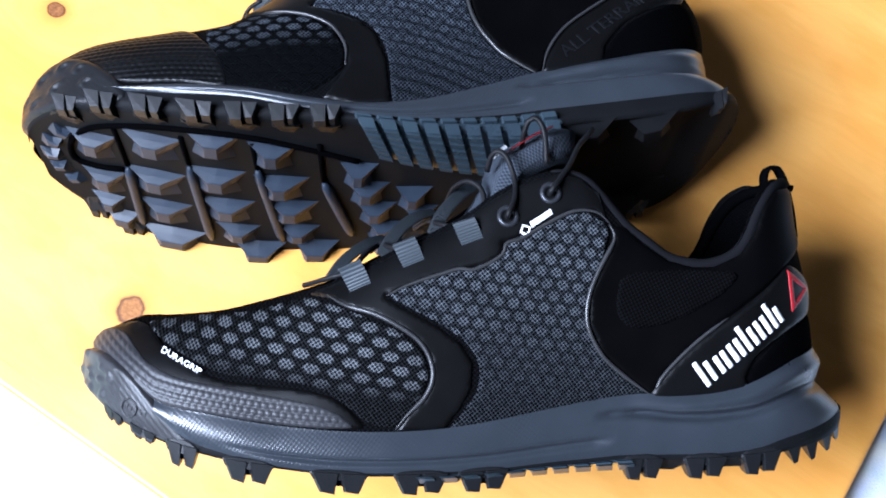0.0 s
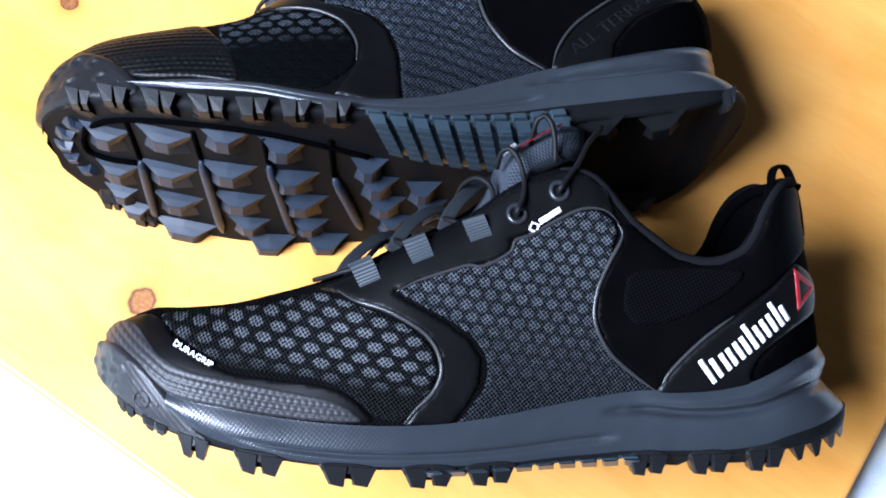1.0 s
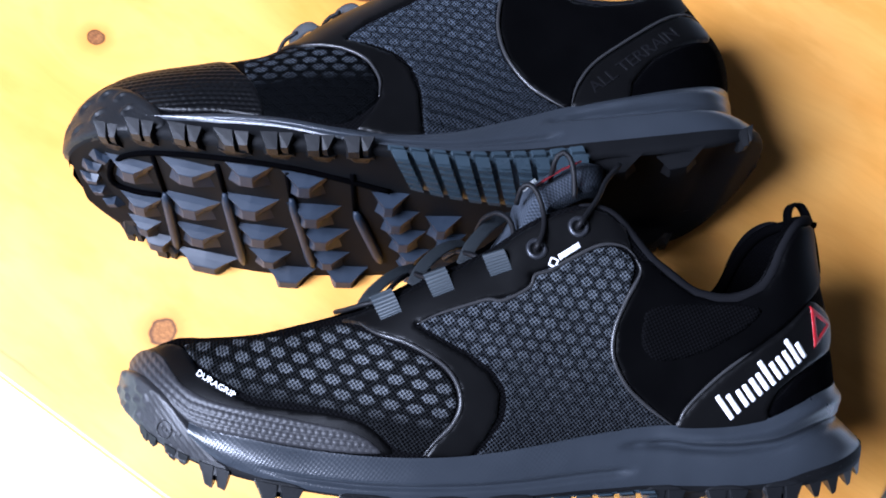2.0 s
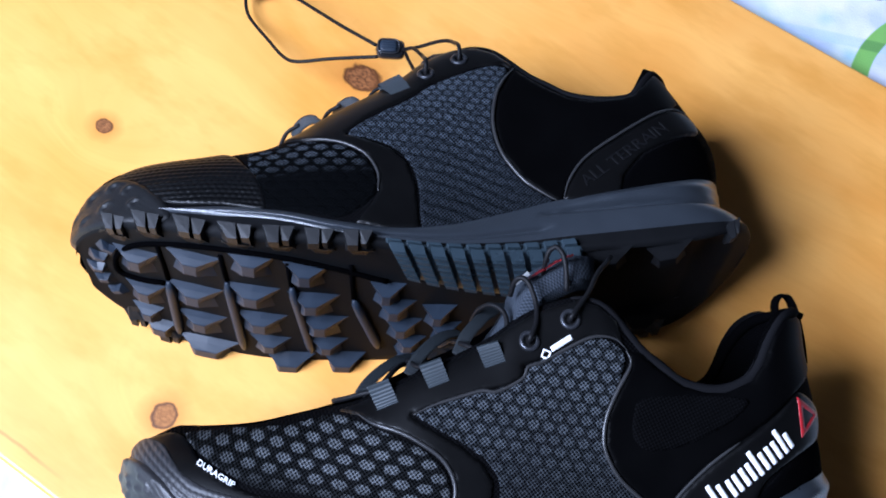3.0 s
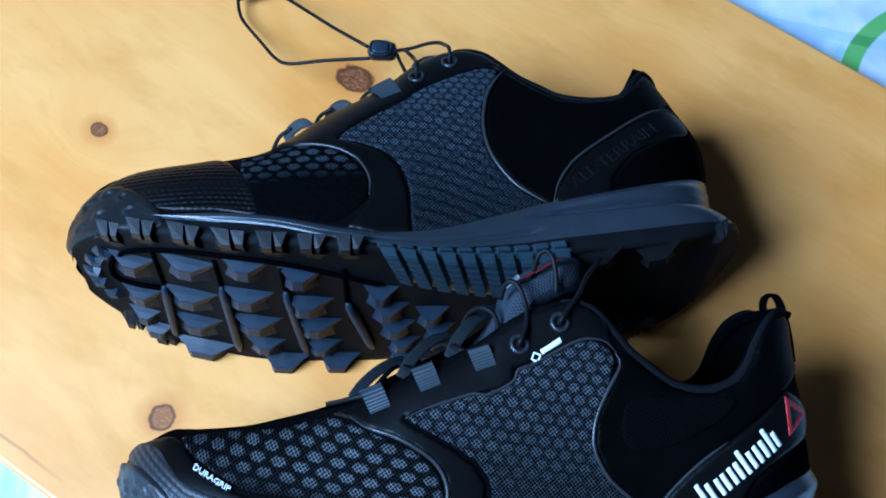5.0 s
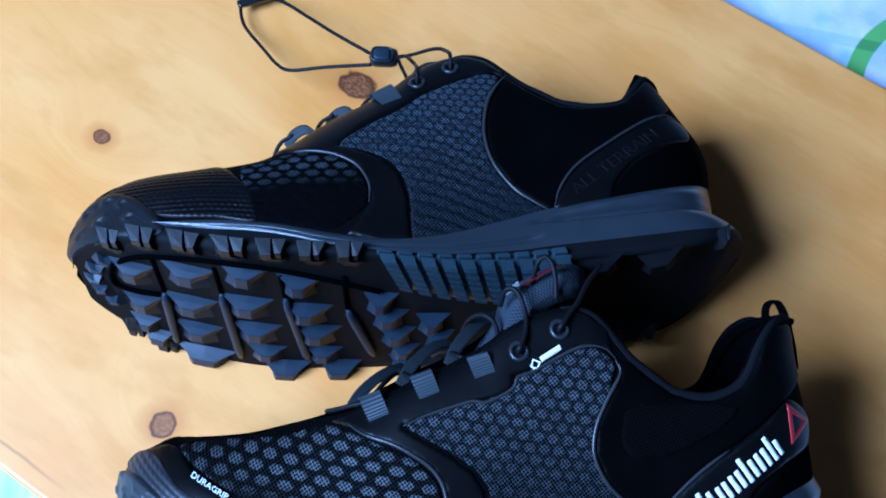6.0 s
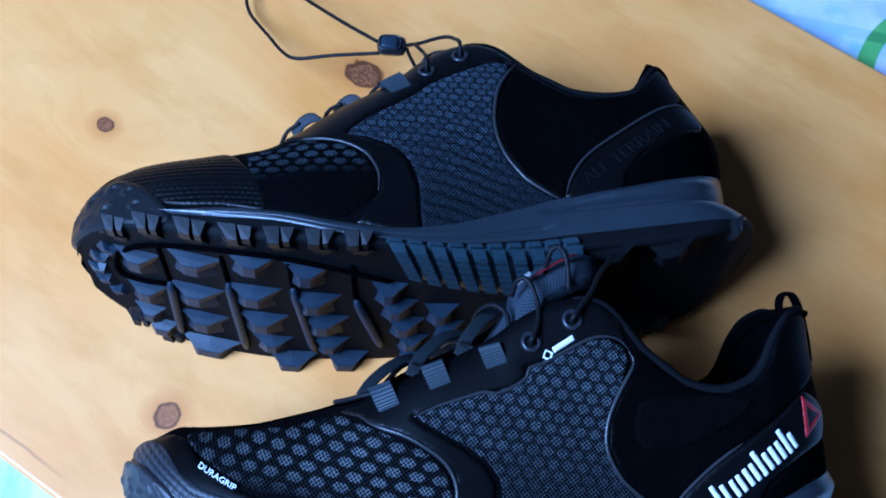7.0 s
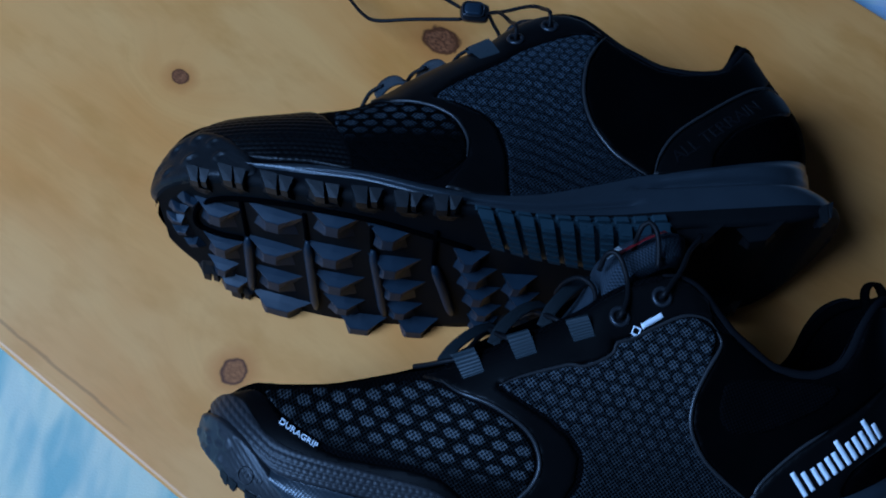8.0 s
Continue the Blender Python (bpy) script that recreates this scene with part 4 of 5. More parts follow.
def strap(form, x, z, turn, side, reach=5.0, length=5.8, width=8.0):
    """A short webbing loop sewn to the eyestay: it leaves the flank, rises and folds back round the cord."""
    c, s = math.cos(radians(turn)), math.sin(radians(turn))
    outer, inner = [], []
    n = 22
    for i in range(n + 1):
        t = i / n
        up = min(t, 0.72) / 0.72
        over = max(0.0, t - 0.72) / 0.28
        d = -length * 0.45 + length * up + 1.3 * math.sin(over * math.pi / 2 * 1.7) - 2.2 * max(0.0, over - 0.6)
        lift = 0.9 + reach * up**1.6 - 3.4 * over**1.3
        row, bk = [], []
        for k in range(9):
            w = (k / 8 - 0.5) * width * (1 + 0.05 * math.sin(3 * t))
            px, pz = x + w * c - d * s, z + w * s + d * c
            pz = min(pz, form.top(px) + 3.0 * up)
            f = min(pz, form.top(px) - 0.2)
            row.append(form.skin(px, f, lift + (pz - f), side))
            bk.append(form.skin(px, f, lift + (pz - f) - 0.8, side))
        outer.append(row)
        inner.append(bk)
    loop = outer + inner[::-1] + outer[:1]
    bm = grid_mesh(loop, [[(0.001 * length * j / n, 0.001 * width * k / 8) for k in range(9)] for j in range(len(loop))])
    bmesh.ops.remove_doubles(bm, verts=bm.verts[:], dist=0.00002)
    bmesh.ops.recalc_face_normals(bm, faces=bm.faces[:])
    return bm


def eyelet(form, x, z, side=-1, r=3.0):
    """A rolled ring set into the eyestay."""
    rows = []
    for i in range(24):
        a = 2 * math.pi * i / 24
        row = []
        for k in range(8):
            b = 2 * math.pi * k / 8
            rr = r + 0.95 * math.cos(b)
            row.append(form.skin(x + rr * math.cos(a), z + rr * math.sin(a), 1.1 + 0.9 * math.sin(b), side))
        rows.append(row)
    rows.append(rows[0])
    bm = grid_mesh(rows, loop=True)
    bmesh.ops.remove_doubles(bm, verts=bm.verts[:], dist=0.00001)
    bmesh.ops.recalc_face_normals(bm, faces=bm.faces[:])
    return bm


def cord(form, points, radius=1.05):
    return tube_mesh(spline([form.put(*p) for p in points], 0.0018), radius * 0.001, 8)


def lettering(form, text, x, z, height, turn, lift, mat, parent, name, spread=1.0, side=-1, label=""):
    """Words in the built-in font, laid on the flank."""
    cu = bpy.data.curves.new(name, "FONT")
    cu.body, cu.size, cu.extrude, cu.resolution_u, cu.space_character = text, 1, 0.0, 2, 1.0
    ob = new(name, cu)
    me = bpy.data.meshes.new_from_object(ob.evaluated_get(bpy.context.evaluated_depsgraph_get()))
    bpy.data.objects.remove(ob)
    bm = bmesh.new()
    bm.from_mesh(me)
    bmesh.ops.triangulate(bm, faces=bm.faces[:])
    bmesh.ops.subdivide_edges(bm, edges=[e for e in bm.edges if e.calc_length() > 0.25], cuts=1)
    flat = bmesh.ops.extrude_face_region(bm, geom=bm.faces[:])
    raised = {v for v in flat["geom"] if isinstance(v, bmesh.types.BMVert)}
    c, s = math.cos(radians(turn)), math.sin(radians(turn))
    k = height / 0.70
    for v in bm.verts:
        u, w = v.co.x * k * spread, v.co.y * k
        v.co = form.skin(x + u * c - w * s, z + u * s + w * c, lift + (0.35 if v in raised else -0.1), side)
    bmesh.ops.recalc_face_normals(bm, faces=bm.faces[:])
    return part(name, bm, mat, parent, label, smooth=False)


def rounded_bar(x, z, long, high, turn, slant=0.0, r=0.4, n=4):
    """The outline of a bar with rounded corners, in (x, z)."""
    r *= min(long, high) / 2
    c, s = math.cos(radians(turn)), math.sin(radians(turn))
    out = []
    for cx, cy, a0 in ((long / 2 - r, high / 2 - r, 0), (-long / 2 + r, high / 2 - r, 90), (-long / 2 + r, -high / 2 + r, 180), (long / 2 - r, -high / 2 + r, 270)):
        for i in range(n + 1):
            a = radians(a0 + 90 * i / n)
            u, v = cx + r * math.cos(a), cy + r * math.sin(a)
            u += slant * v
            out.append((x + u * c - v * s, z + u * s + v * c))
    return out


def brick_rows(d, x):
    """Rows of small raised bricks with thin grooves: d across the rows, x along them."""
    row = d / 2.5
    across = abs(math.sin(math.pi * row)) ** 0.5
    along = abs(math.sin(math.pi * (x / 2.5 + 0.5 * (math.floor(row) % 2)))) ** 0.6
    return 0.70 * across * (0.55 + 0.45 * along) - 0.45


def rib_relief(x, z):
    """The raised bricks of the near toe guard."""
    return brick_rows(z - (CREST(x) if x > 36 else CREST(36) + (36 - x) * 0.62), x)


def creases(x, z):
    """Soft folds where the mesh bends."""
    h = 0.0
    for x0, z0, slope, reach, size in ((140, 60, -0.42, 22, -0.75), (143, 65, -0.36, 24, 0.7), (150, 52, -0.5, 20, -0.65), (152, 57, -0.48, 20, 0.5), (152, 44, -0.55, 18, -0.45), (168, 60, -0.3, 16, -0.5), (172, 64, -0.32, 15, 0.4)):
        d = z - z0 - slope * (x - x0)
        h += size * math.exp(-((d / 2.6) ** 2) - ((x - x0) / reach) ** 2)
    return h


def folds(x, z):
    """Shallow parallel folds across the side mesh."""
    d = z + 0.42 * (x - 160) + 1.5 * math.sin(x * 0.11)
    return 0.55 * math.sin(6.283 * d / 6.2) * min(1.0, max(0.0, (92 - z) / 20)) * min(1.0, max(0.0, (196 - x) / 20))


def shoe_body(form, shoe, tip, shown, hidden, wedges=False):
    """What both shoes share: sole, shell, lining, collar, tongue."""
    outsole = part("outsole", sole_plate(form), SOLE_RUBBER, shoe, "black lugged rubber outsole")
    tread(form, outsole, shown, hidden, wedges)
    shank(form, outsole)
    part("midsole", midsole(form), FOAM, shoe, "charcoal foam midsole")
    shell = part("upper", upper(form), NET, shoe, "fine black netting shell")
    part("lining", lining(form), PADDING, shoe)
    part("insole", footbed(form), PADDING, shoe)
    for side in (-1, 1):
        part("collar", collar_rim(form, side), COLLAR if side < 0 else PADDING, shoe)
    part("tongue", tongue(form, tip), TONGUE_CLOTH, shoe, "slate woven tongue")
    return outsole, shell


def pull_tab(form, shoe):
    pts = spline([form.put(x, 0, z) for x, z in ((270, 97), (268.2, 104), (267.4, 109.5), (268.8, 113.0), (272, 113.6), (274.6, 110), (276.4, 103), (277.8, 95), (278.6, 86))], 0.0015)
    rows = []
    for i, p in enumerate(pts):
        a = pts[min(i + 1, len(pts) - 1)] - pts[max(i - 1, 0)]
        n = Vector((-a.z, 0, a.x)).normalized()
        k = 1 + 2.4 * max(0.0, i / len(pts) - 0.45)
        rows.append([p + n * h * k * 0.001 + Vector((0, w * 0.001, 0)) for w, h in ((-3.4, -0.6), (-3.4, 0.6), (0, 0.8), (3.4, 0.6), (3.4, -0.6), (0, -0.8))])
    bm = grid_mesh(rows, [[(q.y, q.x) for q in r] for r in rows], True)
    bmesh.ops.recalc_face_normals(bm, faces=bm.faces[:])
    part("pull_tab", bm, PADDING, shoe, "black webbing pull tab")


def standing(yaw, lean, at):
    """The pose of a shoe that lies on its side: yaw in the table's plane, and the lean of its height above the table."""
    x = Vector((math.cos(radians(yaw)), math.sin(radians(yaw)), 0))
    n = Vector((-x.y, x.x, 0))
    z = math.cos(radians(lean)) * n + math.sin(radians(lean)) * Vector((0, 0, 1))
    y = z.cross(x)
    m = Matrix((x, y, z)).transposed().to_4x4()
    m.translation = at
    return m


OUTER_EDGE = [(19, 8), (31, 10), (46, 12), (70, 18), (101, 20), (129, 19), (151, 18), (209, 15), (232, 16), (253, 15)]
INNER_EDGE = [(24, 11), (37, 13), (53, 15), (69, 16), (86, 16), (102, 15), (117, 15), (214, 17), (240, 17), (262, 13), (275, 8)]

# The left shoe: its outer side shows.
left = Last(BASE, FOOT, CREST, SEAM, curve([(0, 0), (300, 0)]), curve([(0, 0), (300, 0)]), (2.6, 0.55), 0.0, -3.5)
shoe_l = tagged(new("trail_running_shoe"), "black trail running shoe on its inner side, leaning on its pair", "shoe", "pair of shoes")
shoe_l.matrix_world = standing(5.6, 20, (-0.1046, 0.0495, 0.0479))
sole_l, shell_l = shoe_body(left, shoe_l, [(166, 111.5), (175, 117.5), (183, 120.5), (190, 120)], OUTER_EDGE, INNER_EDGE)
pull_tab(left, shoe_l)
part("toe_mesh", panel(left, [(28, 55), (38, 49), (52, 42.5), (62, 39), (80, 37), (95, 34), (104, 28), (112, 22), (121, 21), (128, 28), (132, 37), (131, 45), (127, 50), (120, 55), (110, 59), (98, 63), (88, 64.5), (70, 60), (50, 58), (38, 57)], 0.6, 1.8, 1.2), KNIT, shell_l, "grey hexagon mesh over the toes")
part("side_mesh", panel(left, [(119, 66), (126, 69.5), (138, 73.5), (149, 76), (158, 80), (160, 84.5), (167, 87.5), (175, 91), (186, 95), (193, 94), (198, 88), (195, 77), (190.5, 66), (190, 55), (195, 44.5), (203, 36), (211, 30.5), (198, 28), (178, 25), (157, 21.5), (140, 19.5), (144, 25.5), (149, 33), (149.5, 42), (145, 49.5), (136, 56), (126, 61.5)], 1.05, 1.5, 1.2, creases), KNIT_FINE, shell_l, "slate hexagon mesh on the side")
toe = part("toe_overlay", panel(left, [(8.3, 45.5), (10.1, 50.5), (14.1, 53.6), (21.9, 55.6), (28.5, 54.5), (35.3, 50.1), (41.7, 44.9), (54.4, 39.5), (62.4, 37.3), (78.2, 35.5), (90, 34.1), (99.8, 31.2), (106.7, 25.3), (109.6, 20.8), (97.9, 20.3), (78.4, 22), (58.8, 25), (39.8, 28.4), (27.9, 35.5), (15, 41)], 1.1, 1.6, 1.5), FILM, shoe_l, "smooth black toe overlay")
part("toe_guard", panel(left, [(6.5, 47.0), (9.5, 51.5), (15, 53.2), (22.5, 51.5), (28.5, 46.6), (34, 42.6), (44.5, 38.5), (62.5, 35.2), (78.3, 32.4), (93.9, 29.3), (101.5, 26), (106, 21.2), (97.9, 20.6), (78.4, 22.4), (58.8, 25.4), (39.8, 28.8), (27.9, 36.0), (15, 42)], 1.7, 0.52, 1.6, rib_relief), RIBBED_RUBBER, toe, "black rubber toe guard with rows of bricks")
part("saddle", panel(left, [(88, 65.5), (97.5, 64.5), (103.4, 61.8), (113.4, 59), (121.4, 55.2), (128.3, 50.3), (132.3, 44.4), (133.3, 37.4), (130.3, 30.6), (124.4, 24.8), (120.4, 19.2), (137.4, 19.2), (142.4, 25.5), (147, 33.4), (147.8, 42.3), (143.3, 49.3), (135.3, 55.4), (124.4, 61.3), (117.6, 65.4), (125.4, 69.1), (137.5, 73.1), (143.6, 74.8), (153.7, 76.8), (158.9, 80.2), (159.2, 84.3), (166.2, 87), (174.5, 90.6), (185, 95.4), (193.5, 95.5), (198, 91), (195, 102), (188, 107.5), (181, 109.5), (172, 107.5), (164, 104.5), (156, 100), (147, 93.5), (134, 86.5), (122, 81), (109, 74.5), (97, 68.7)], 0.9, 1.6, 1.4, smooth_outline=False), FILM, shell_l, "black film saddle and eyestay")
counter = part("heel_counter", panel(left, [(198, 90.6), (199.8, 85.4), (194.4, 75.2), (190.2, 65), (189.6, 54.8), (194.4, 44.5), (201.8, 37.3), (210.1, 31), (213.5, 28.5), (217.4, 36.1), (229, 47.3), (241.7, 56.6), (254.7, 65.9), (264.5, 74.1), (270, 78), (277, 84), (276, 96), (272, 105), (263, 104), (257, 97), (253, 88), (247, 80), (237, 75.5), (229, 75.5), (220, 78), (211, 84), (204, 90)], 1.0, 1.7, 1.5, smooth_outline=False), HEEL_FILM, shoe_l, "smooth black heel panel")
part("ankle_mesh", panel(left, [(203.8, 73), (200.2, 67), (200, 58.8), (204.7, 53.4), (213.1, 53.4), (224.8, 56.8), (239.7, 65), (246, 72), (241, 74), (221.2, 74.5)], 1.5, 1.6, 1.0), ANKLE_NET, counter, "dark ankle netting")
clip = part("heel_clip", panel(left, [(213.4, 28.4), (217.4, 36.1), (229, 47.3), (241.7, 56.6), (254.7, 65.9), (264.5, 74.1), (268.7, 75.1), (277, 68.5), (276.5, 57.9), (264.2, 51.1), (252.5, 43.1), (248.1, 35.8), (247.7, 30.7), (235.4, 28)], 1.7, 1.6, 1.3), FILM, shoe_l, "satin black heel band with white mark")
part("heel_suede", panel(left, [(248.6, 31), (249.4, 36.9), (254.9, 42.6), (265, 50), (276.5, 56.5), (280, 52), (281, 42), (272, 38.5), (262, 34.8)], 0.6, 1.8, 1.0), SUEDE, shell_l)
for line, r in (([(97.1, 65.3), (103.4, 62.2), (113.4, 59.5), (121.4, 55.6), (128.3, 50.7), (132.3, 44.6), (133.4, 37.6), (130.4, 30.8), (124.4, 25), (120.4, 20.2)], 0.62),
                ([(117.8, 65.6), (125.4, 69.3), (137.5, 73.3), (143.6, 75), (148, 74.6), (153.7, 76.8), (158.9, 80.2), (160.5, 84), (166, 85.8), (174.5, 90.6), (185, 95.4), (193.5, 95), (198.5, 90.6)], 0.5),
                ([(198, 90.6), (199.8, 85.4), (194.2, 75.2), (189.9, 65), (189.3, 54.8), (194.2, 44.5), (201.6, 37.3), (210.1, 31), (213.2, 28.9)], 0.62),
                ([(213.4, 28.9), (217.4, 36.5), (229, 47.7), (241.7, 57)], 0.5)):
    part("piping", piping(left, line, r * 1.4, 0.9), PIPING, shell_l, "thin grey piping")
bumper = [(3.4, 40), (5.2, 45.2), (9, 46.6), (14, 46.2), (19, 44), (24.5, 41), (29.5, 37.4), (34, 32.6), (38.2, 28), (44.3, 22), (50.6, 16.4), (54, 13.4), (46, 14.6), (38, 17.0), (28, 20.8), (19, 25.2), (12, 29.6), (6.5, 33.6), (3.8, 37)]


def toe_nubs(x, z):
    """Worn nubs at the tip and fine slanted ribs behind them."""
    nubs = 3.4 * min(0.5, max(0, noise.noise(Vector((x * 0.34, z * 0.34, 2))) - 0.10) * 2.2) * max(0, 1 - x / 26)
    return nubs - 1.2 * max(0, 1 - x / 12) + 0.2 * math.sin(6.283 * (x * 0.75 + z * 0.65) / 1.8) * min(1, max(0, (x - 14) / 8))


part("toe_bumper", panel(left, bumper, 2.4, 0.8, 1.6, toe_nubs, wide=left.plan), TOE_RUBBER, sole_l, "grey rubber toe bumper")
ring = [(27.6 + 2.9 * math.cos(a), 28.0 + 2.9 * math.sin(a)) for a in (2 * math.pi * k / 24 for k in range(25))]
part("emblem_ring", tube_mesh([left.skin(x, z, 2.6, -1, left.plan) for x, z in ring], 0.00035, 6), TOE_RUBBER, sole_l, "raised ring emblem")
for dx, dz in ((-0.8, 0.3), (0.8, 0.1), (4.6, -1.2), (6.2, -1.8)):
    part("emblem_bar", panel(left, rounded_bar(27.6 + dx, 28.0 + dz, 0.9, 2.0, -10), 3.1, 0.8, 0.4, smooth_outline=False, wide=left.plan), TOE_RUBBER, sole_l)
for x, z, turn in ((107.8, 70.6, 24), (126.6, 79.0, 22), (147.5, 86.8, 20)):
    part("webbing_loop", strap(left, x, z, turn, -1, 3.0), WEBBING, shoe_l, "slate ribbed webbing loop")
for x, z in ((161.3, 93.4), (176.9, 101.8)):
    part("eyelet", eyelet(left, x, z), EYELET, shoe_l, "gunmetal grey ring eyelet")
rings_l = [1000 * left.skin(x, z, h) for x, z in ((161.3, 93.4), (176.9, 101.8)) for h in (-0.6, 4.0)]
for pts in ([(87, -8, 68.5), (92, -15, 70), (98, -20, 72), (104, -22, 73.5)],
            [(104, -22, 73.5), (112, -8, 82), (118, 6, 84), (124, 18, 85)],
            [(112, 14, 81), (116, -4, 84.5), (119, -16, 83), (124, -22, 82)],
            [(130, 16, 90), (134, -2, 92.5), (138, -17, 91.5), (143, -22, 89.5)],
            [(142, 2, 101), (144, -8, 105.5), (148.5, -15, 107.5), (153, -19, 104.5), (154, -22, 98.5), (151.5, -23, 93), (148.5, -23, 90)],
            [tuple(rings_l[0]), tuple(rings_l[1]), (163.6, -34, 100), (164.4, -29, 107), (162.2, -26, 115), (159.3, -24, 118), (156.8, -22, 116.5), (155.5, -18, 111)],
            [(168.5, -16, 119), (169.0, -21, 125), (170.3, -23, 129), (172.3, -23.5, 130.4), (175, -24, 128), (176.4, -24.5, 122), (176.8, -24, 113)],
            [tuple(rings_l[2]), tuple(rings_l[3]), (180, -33, 107), (185, -27, 113), (190, -18, 120.5), (195, -12, 125.5), (198, -4, 128)]):
    part("lace_cord", cord(left, pts), CORD, shoe_l, "thin black elastic lace cord")
label_rows = [[left.put(x + 0.3 * (y + 20) * 0.1, y, z + 0.24 * (y + 21)) for y in (-22, -20, -18)] for x, z in ((162.5, 117.6), (167, 120.6), (172.5, 124.0), (180, 127.4))]
tag = grid_mesh(label_rows)
bmesh.ops.solidify(tag, geom=tag.faces[:], thickness=0.0008)
part("tongue_label", tag, RED, shoe_l, "red woven tongue label")
tab_white = grid_mesh([[left.put(x, y, z + 1.6 + 0.24 * (y + 21)) for y in (-24.5, -20.5, -17)] for x, z in ((157.2, 114.2), (162.4, 118.4))])
bmesh.ops.solidify(tab_white, geom=tab_white.faces[:], thickness=0.0008)
part("label_end", tab_white, WHITE_INK, shoe_l, "white end of the tongue label")
lettering(left, "DURAGRIP", 37.2, 45.8, 1.8, -24, 1.2, WHITE_INK, toe, "printed_word", 1.38, label="white printed word")
# White bars and a red triangle on the heel band.
for d, high in ((0.9, 12.2), (4.3, 9.6), (8.2, 8.6), (11.3, 8.6), (14.7, 8.8), (17.8, 8.8), (21.0, 12.4), (24.2, 8.8), (27.4, 9.0), (30.6, 9.0), (33.8, 12.4), (36.6, 8.0)):
    x, z = 231.2 + d * 0.79 - (high - 9) * 0.24, 35.0 + d * 0.625 + (high - 9) * 0.31
    part("logo_bar", panel(left, rounded_bar(x, z, 2.3, high * 0.87, 38.3, 0.05, 0.5), 2.1, 0.7, 0.4, smooth_outline=False), WHITE_INK, clip, "white bar of the printed mark")
part("logo_triangle", panel(left, [(264.6, 74.2), (276.5, 66.8), (266.2, 57.6)], 2.1, 0.8, 0.5, smooth_outline=False, holes=[[(267.4, 69.6), (272.8, 66.6), (268.2, 62.2)]]), RED, clip, "red triangle")
part("logo_bar", panel(left, rounded_bar(173.2, 92.9, 9.4, 2.4, 32, 0.1, 0.3), 1.4, 0.9, 0.4, smooth_outline=False), WHITE_INK, shell_l, "small white printed bar")
part("logo_diamond", panel(left, rounded_bar(167.3, 88.7, 3.5, 3.5, 70, 0, 0.1), 1.4, 0.8, 0.4, smooth_outline=False, holes=[rounded_bar(167.3, 88.7, 1.8, 1.8, 70, 0, 0.1)]), WHITE_INK, shell_l, "small white printed diamond")

# The right shoe: its inner side and its sole show.
BASE_R = curve([(0, 38), (8, 36), (20, 31), (30, 26), (48, 18), (71, 9.5), (102, 4), (130, 0.5), (150, -2), (177, -3.5), (210, -4), (233, -5), (252, -5), (262, -4), (276, 0), (297, 8)])
FOOT_R = curve([(0, 43), (20, 37), (36, 31), (47, 26), (64, 20.8), (86, 15), (108, 7.4), (130, 3), (152, 1), (176, 1.5), (200, 3), (225, 3), (262, 3), (279, 5), (297, 11)])
CREST_R = curve([(0, 46), (30, 33), (46, 29), (64, 26), (87, 20.5), (109, 13.5), (131, 9.5), (154, 11), (179, 17), (201, 22), (230, 24), (256, 26), (272, 29), (290, 33)])
right = Last(BASE_R, FOOT_R, CREST_R, lambda x: CREST_R(x) - 2,
             curve([(0, 17), (10, 20), (20, 20), (40, 16.5), (60, 13), (80, 10), (100, 7), (130, 6), (160, 7), (190, 5.2), (230, 1.3), (244, -2.8), (250, -7.0), (255, -12.6), (259, -14.0), (263, -13.2), (266, -10.6), (270, -10.2), (285, -9)]),
             curve([(0, 5), (30, 9), (60, 11), (100, 10), (150, 8), (200, 10), (240, 13), (262, 14), (290, 14)]), (3.4, 0.5), -5.5, 9,
             curve([(-6, 293), (0, 294.5), (6, 293), (11, 290), (15, 285.5), (19, 283), (25, 282.5), (32, 284), (42, 287), (52, 288.5), (60, 287.5), (69, 284.5), (80, 281), (92, 277.5), (103, 275.5), (110, 274)]), 0.55)
shoe_r = tagged(new("trail_running_shoe"), "black trail running shoe on its outer side, lugged sole showing", "shoe", "pair of shoes")
shoe_r.matrix_world = standing(14.47, -6, (-0.1308, 0.1379, 0.0555))
sole_r, shell_r = shoe_body(right, shoe_r, [(164, 118), (172, 119), (180, 117)], INNER_EDGE, OUTER_EDGE, True)
# Darker than the left guard: its colour carries the shade on this toe.
part("toe_overlay", panel(right, [(14, 52), (24, 60), (36, 66), (48, 69), (58, 69), (66, 62), (73, 50), (79, 38), (80.5, 23), (64, 27.5), (48, 31), (34, 38), (20, 46)], 1.0, 0.6, 1.8, lambda x, z: brick_rows(z - CREST_R(x), x) * (1.0 if z < 60 else 0.4)), SHADED_TOE_RUBBER, shell_r, "rubber toe overlay with rows of bricks, darkened for shade")
part("toe_mesh", panel(right, [(74.5, 56), (81, 59), (90, 61), (99, 60), (110, 57), (118, 53.5), (124.4, 47.6), (127.9, 38.1), (127.2, 29.2), (121.6, 22), (110, 15.5), (98, 19), (80, 24.5), (77, 36)], 0.6, 1.8, 1.2), KNIT_DARK, shell_r, "grey hexagon mesh over the toes")
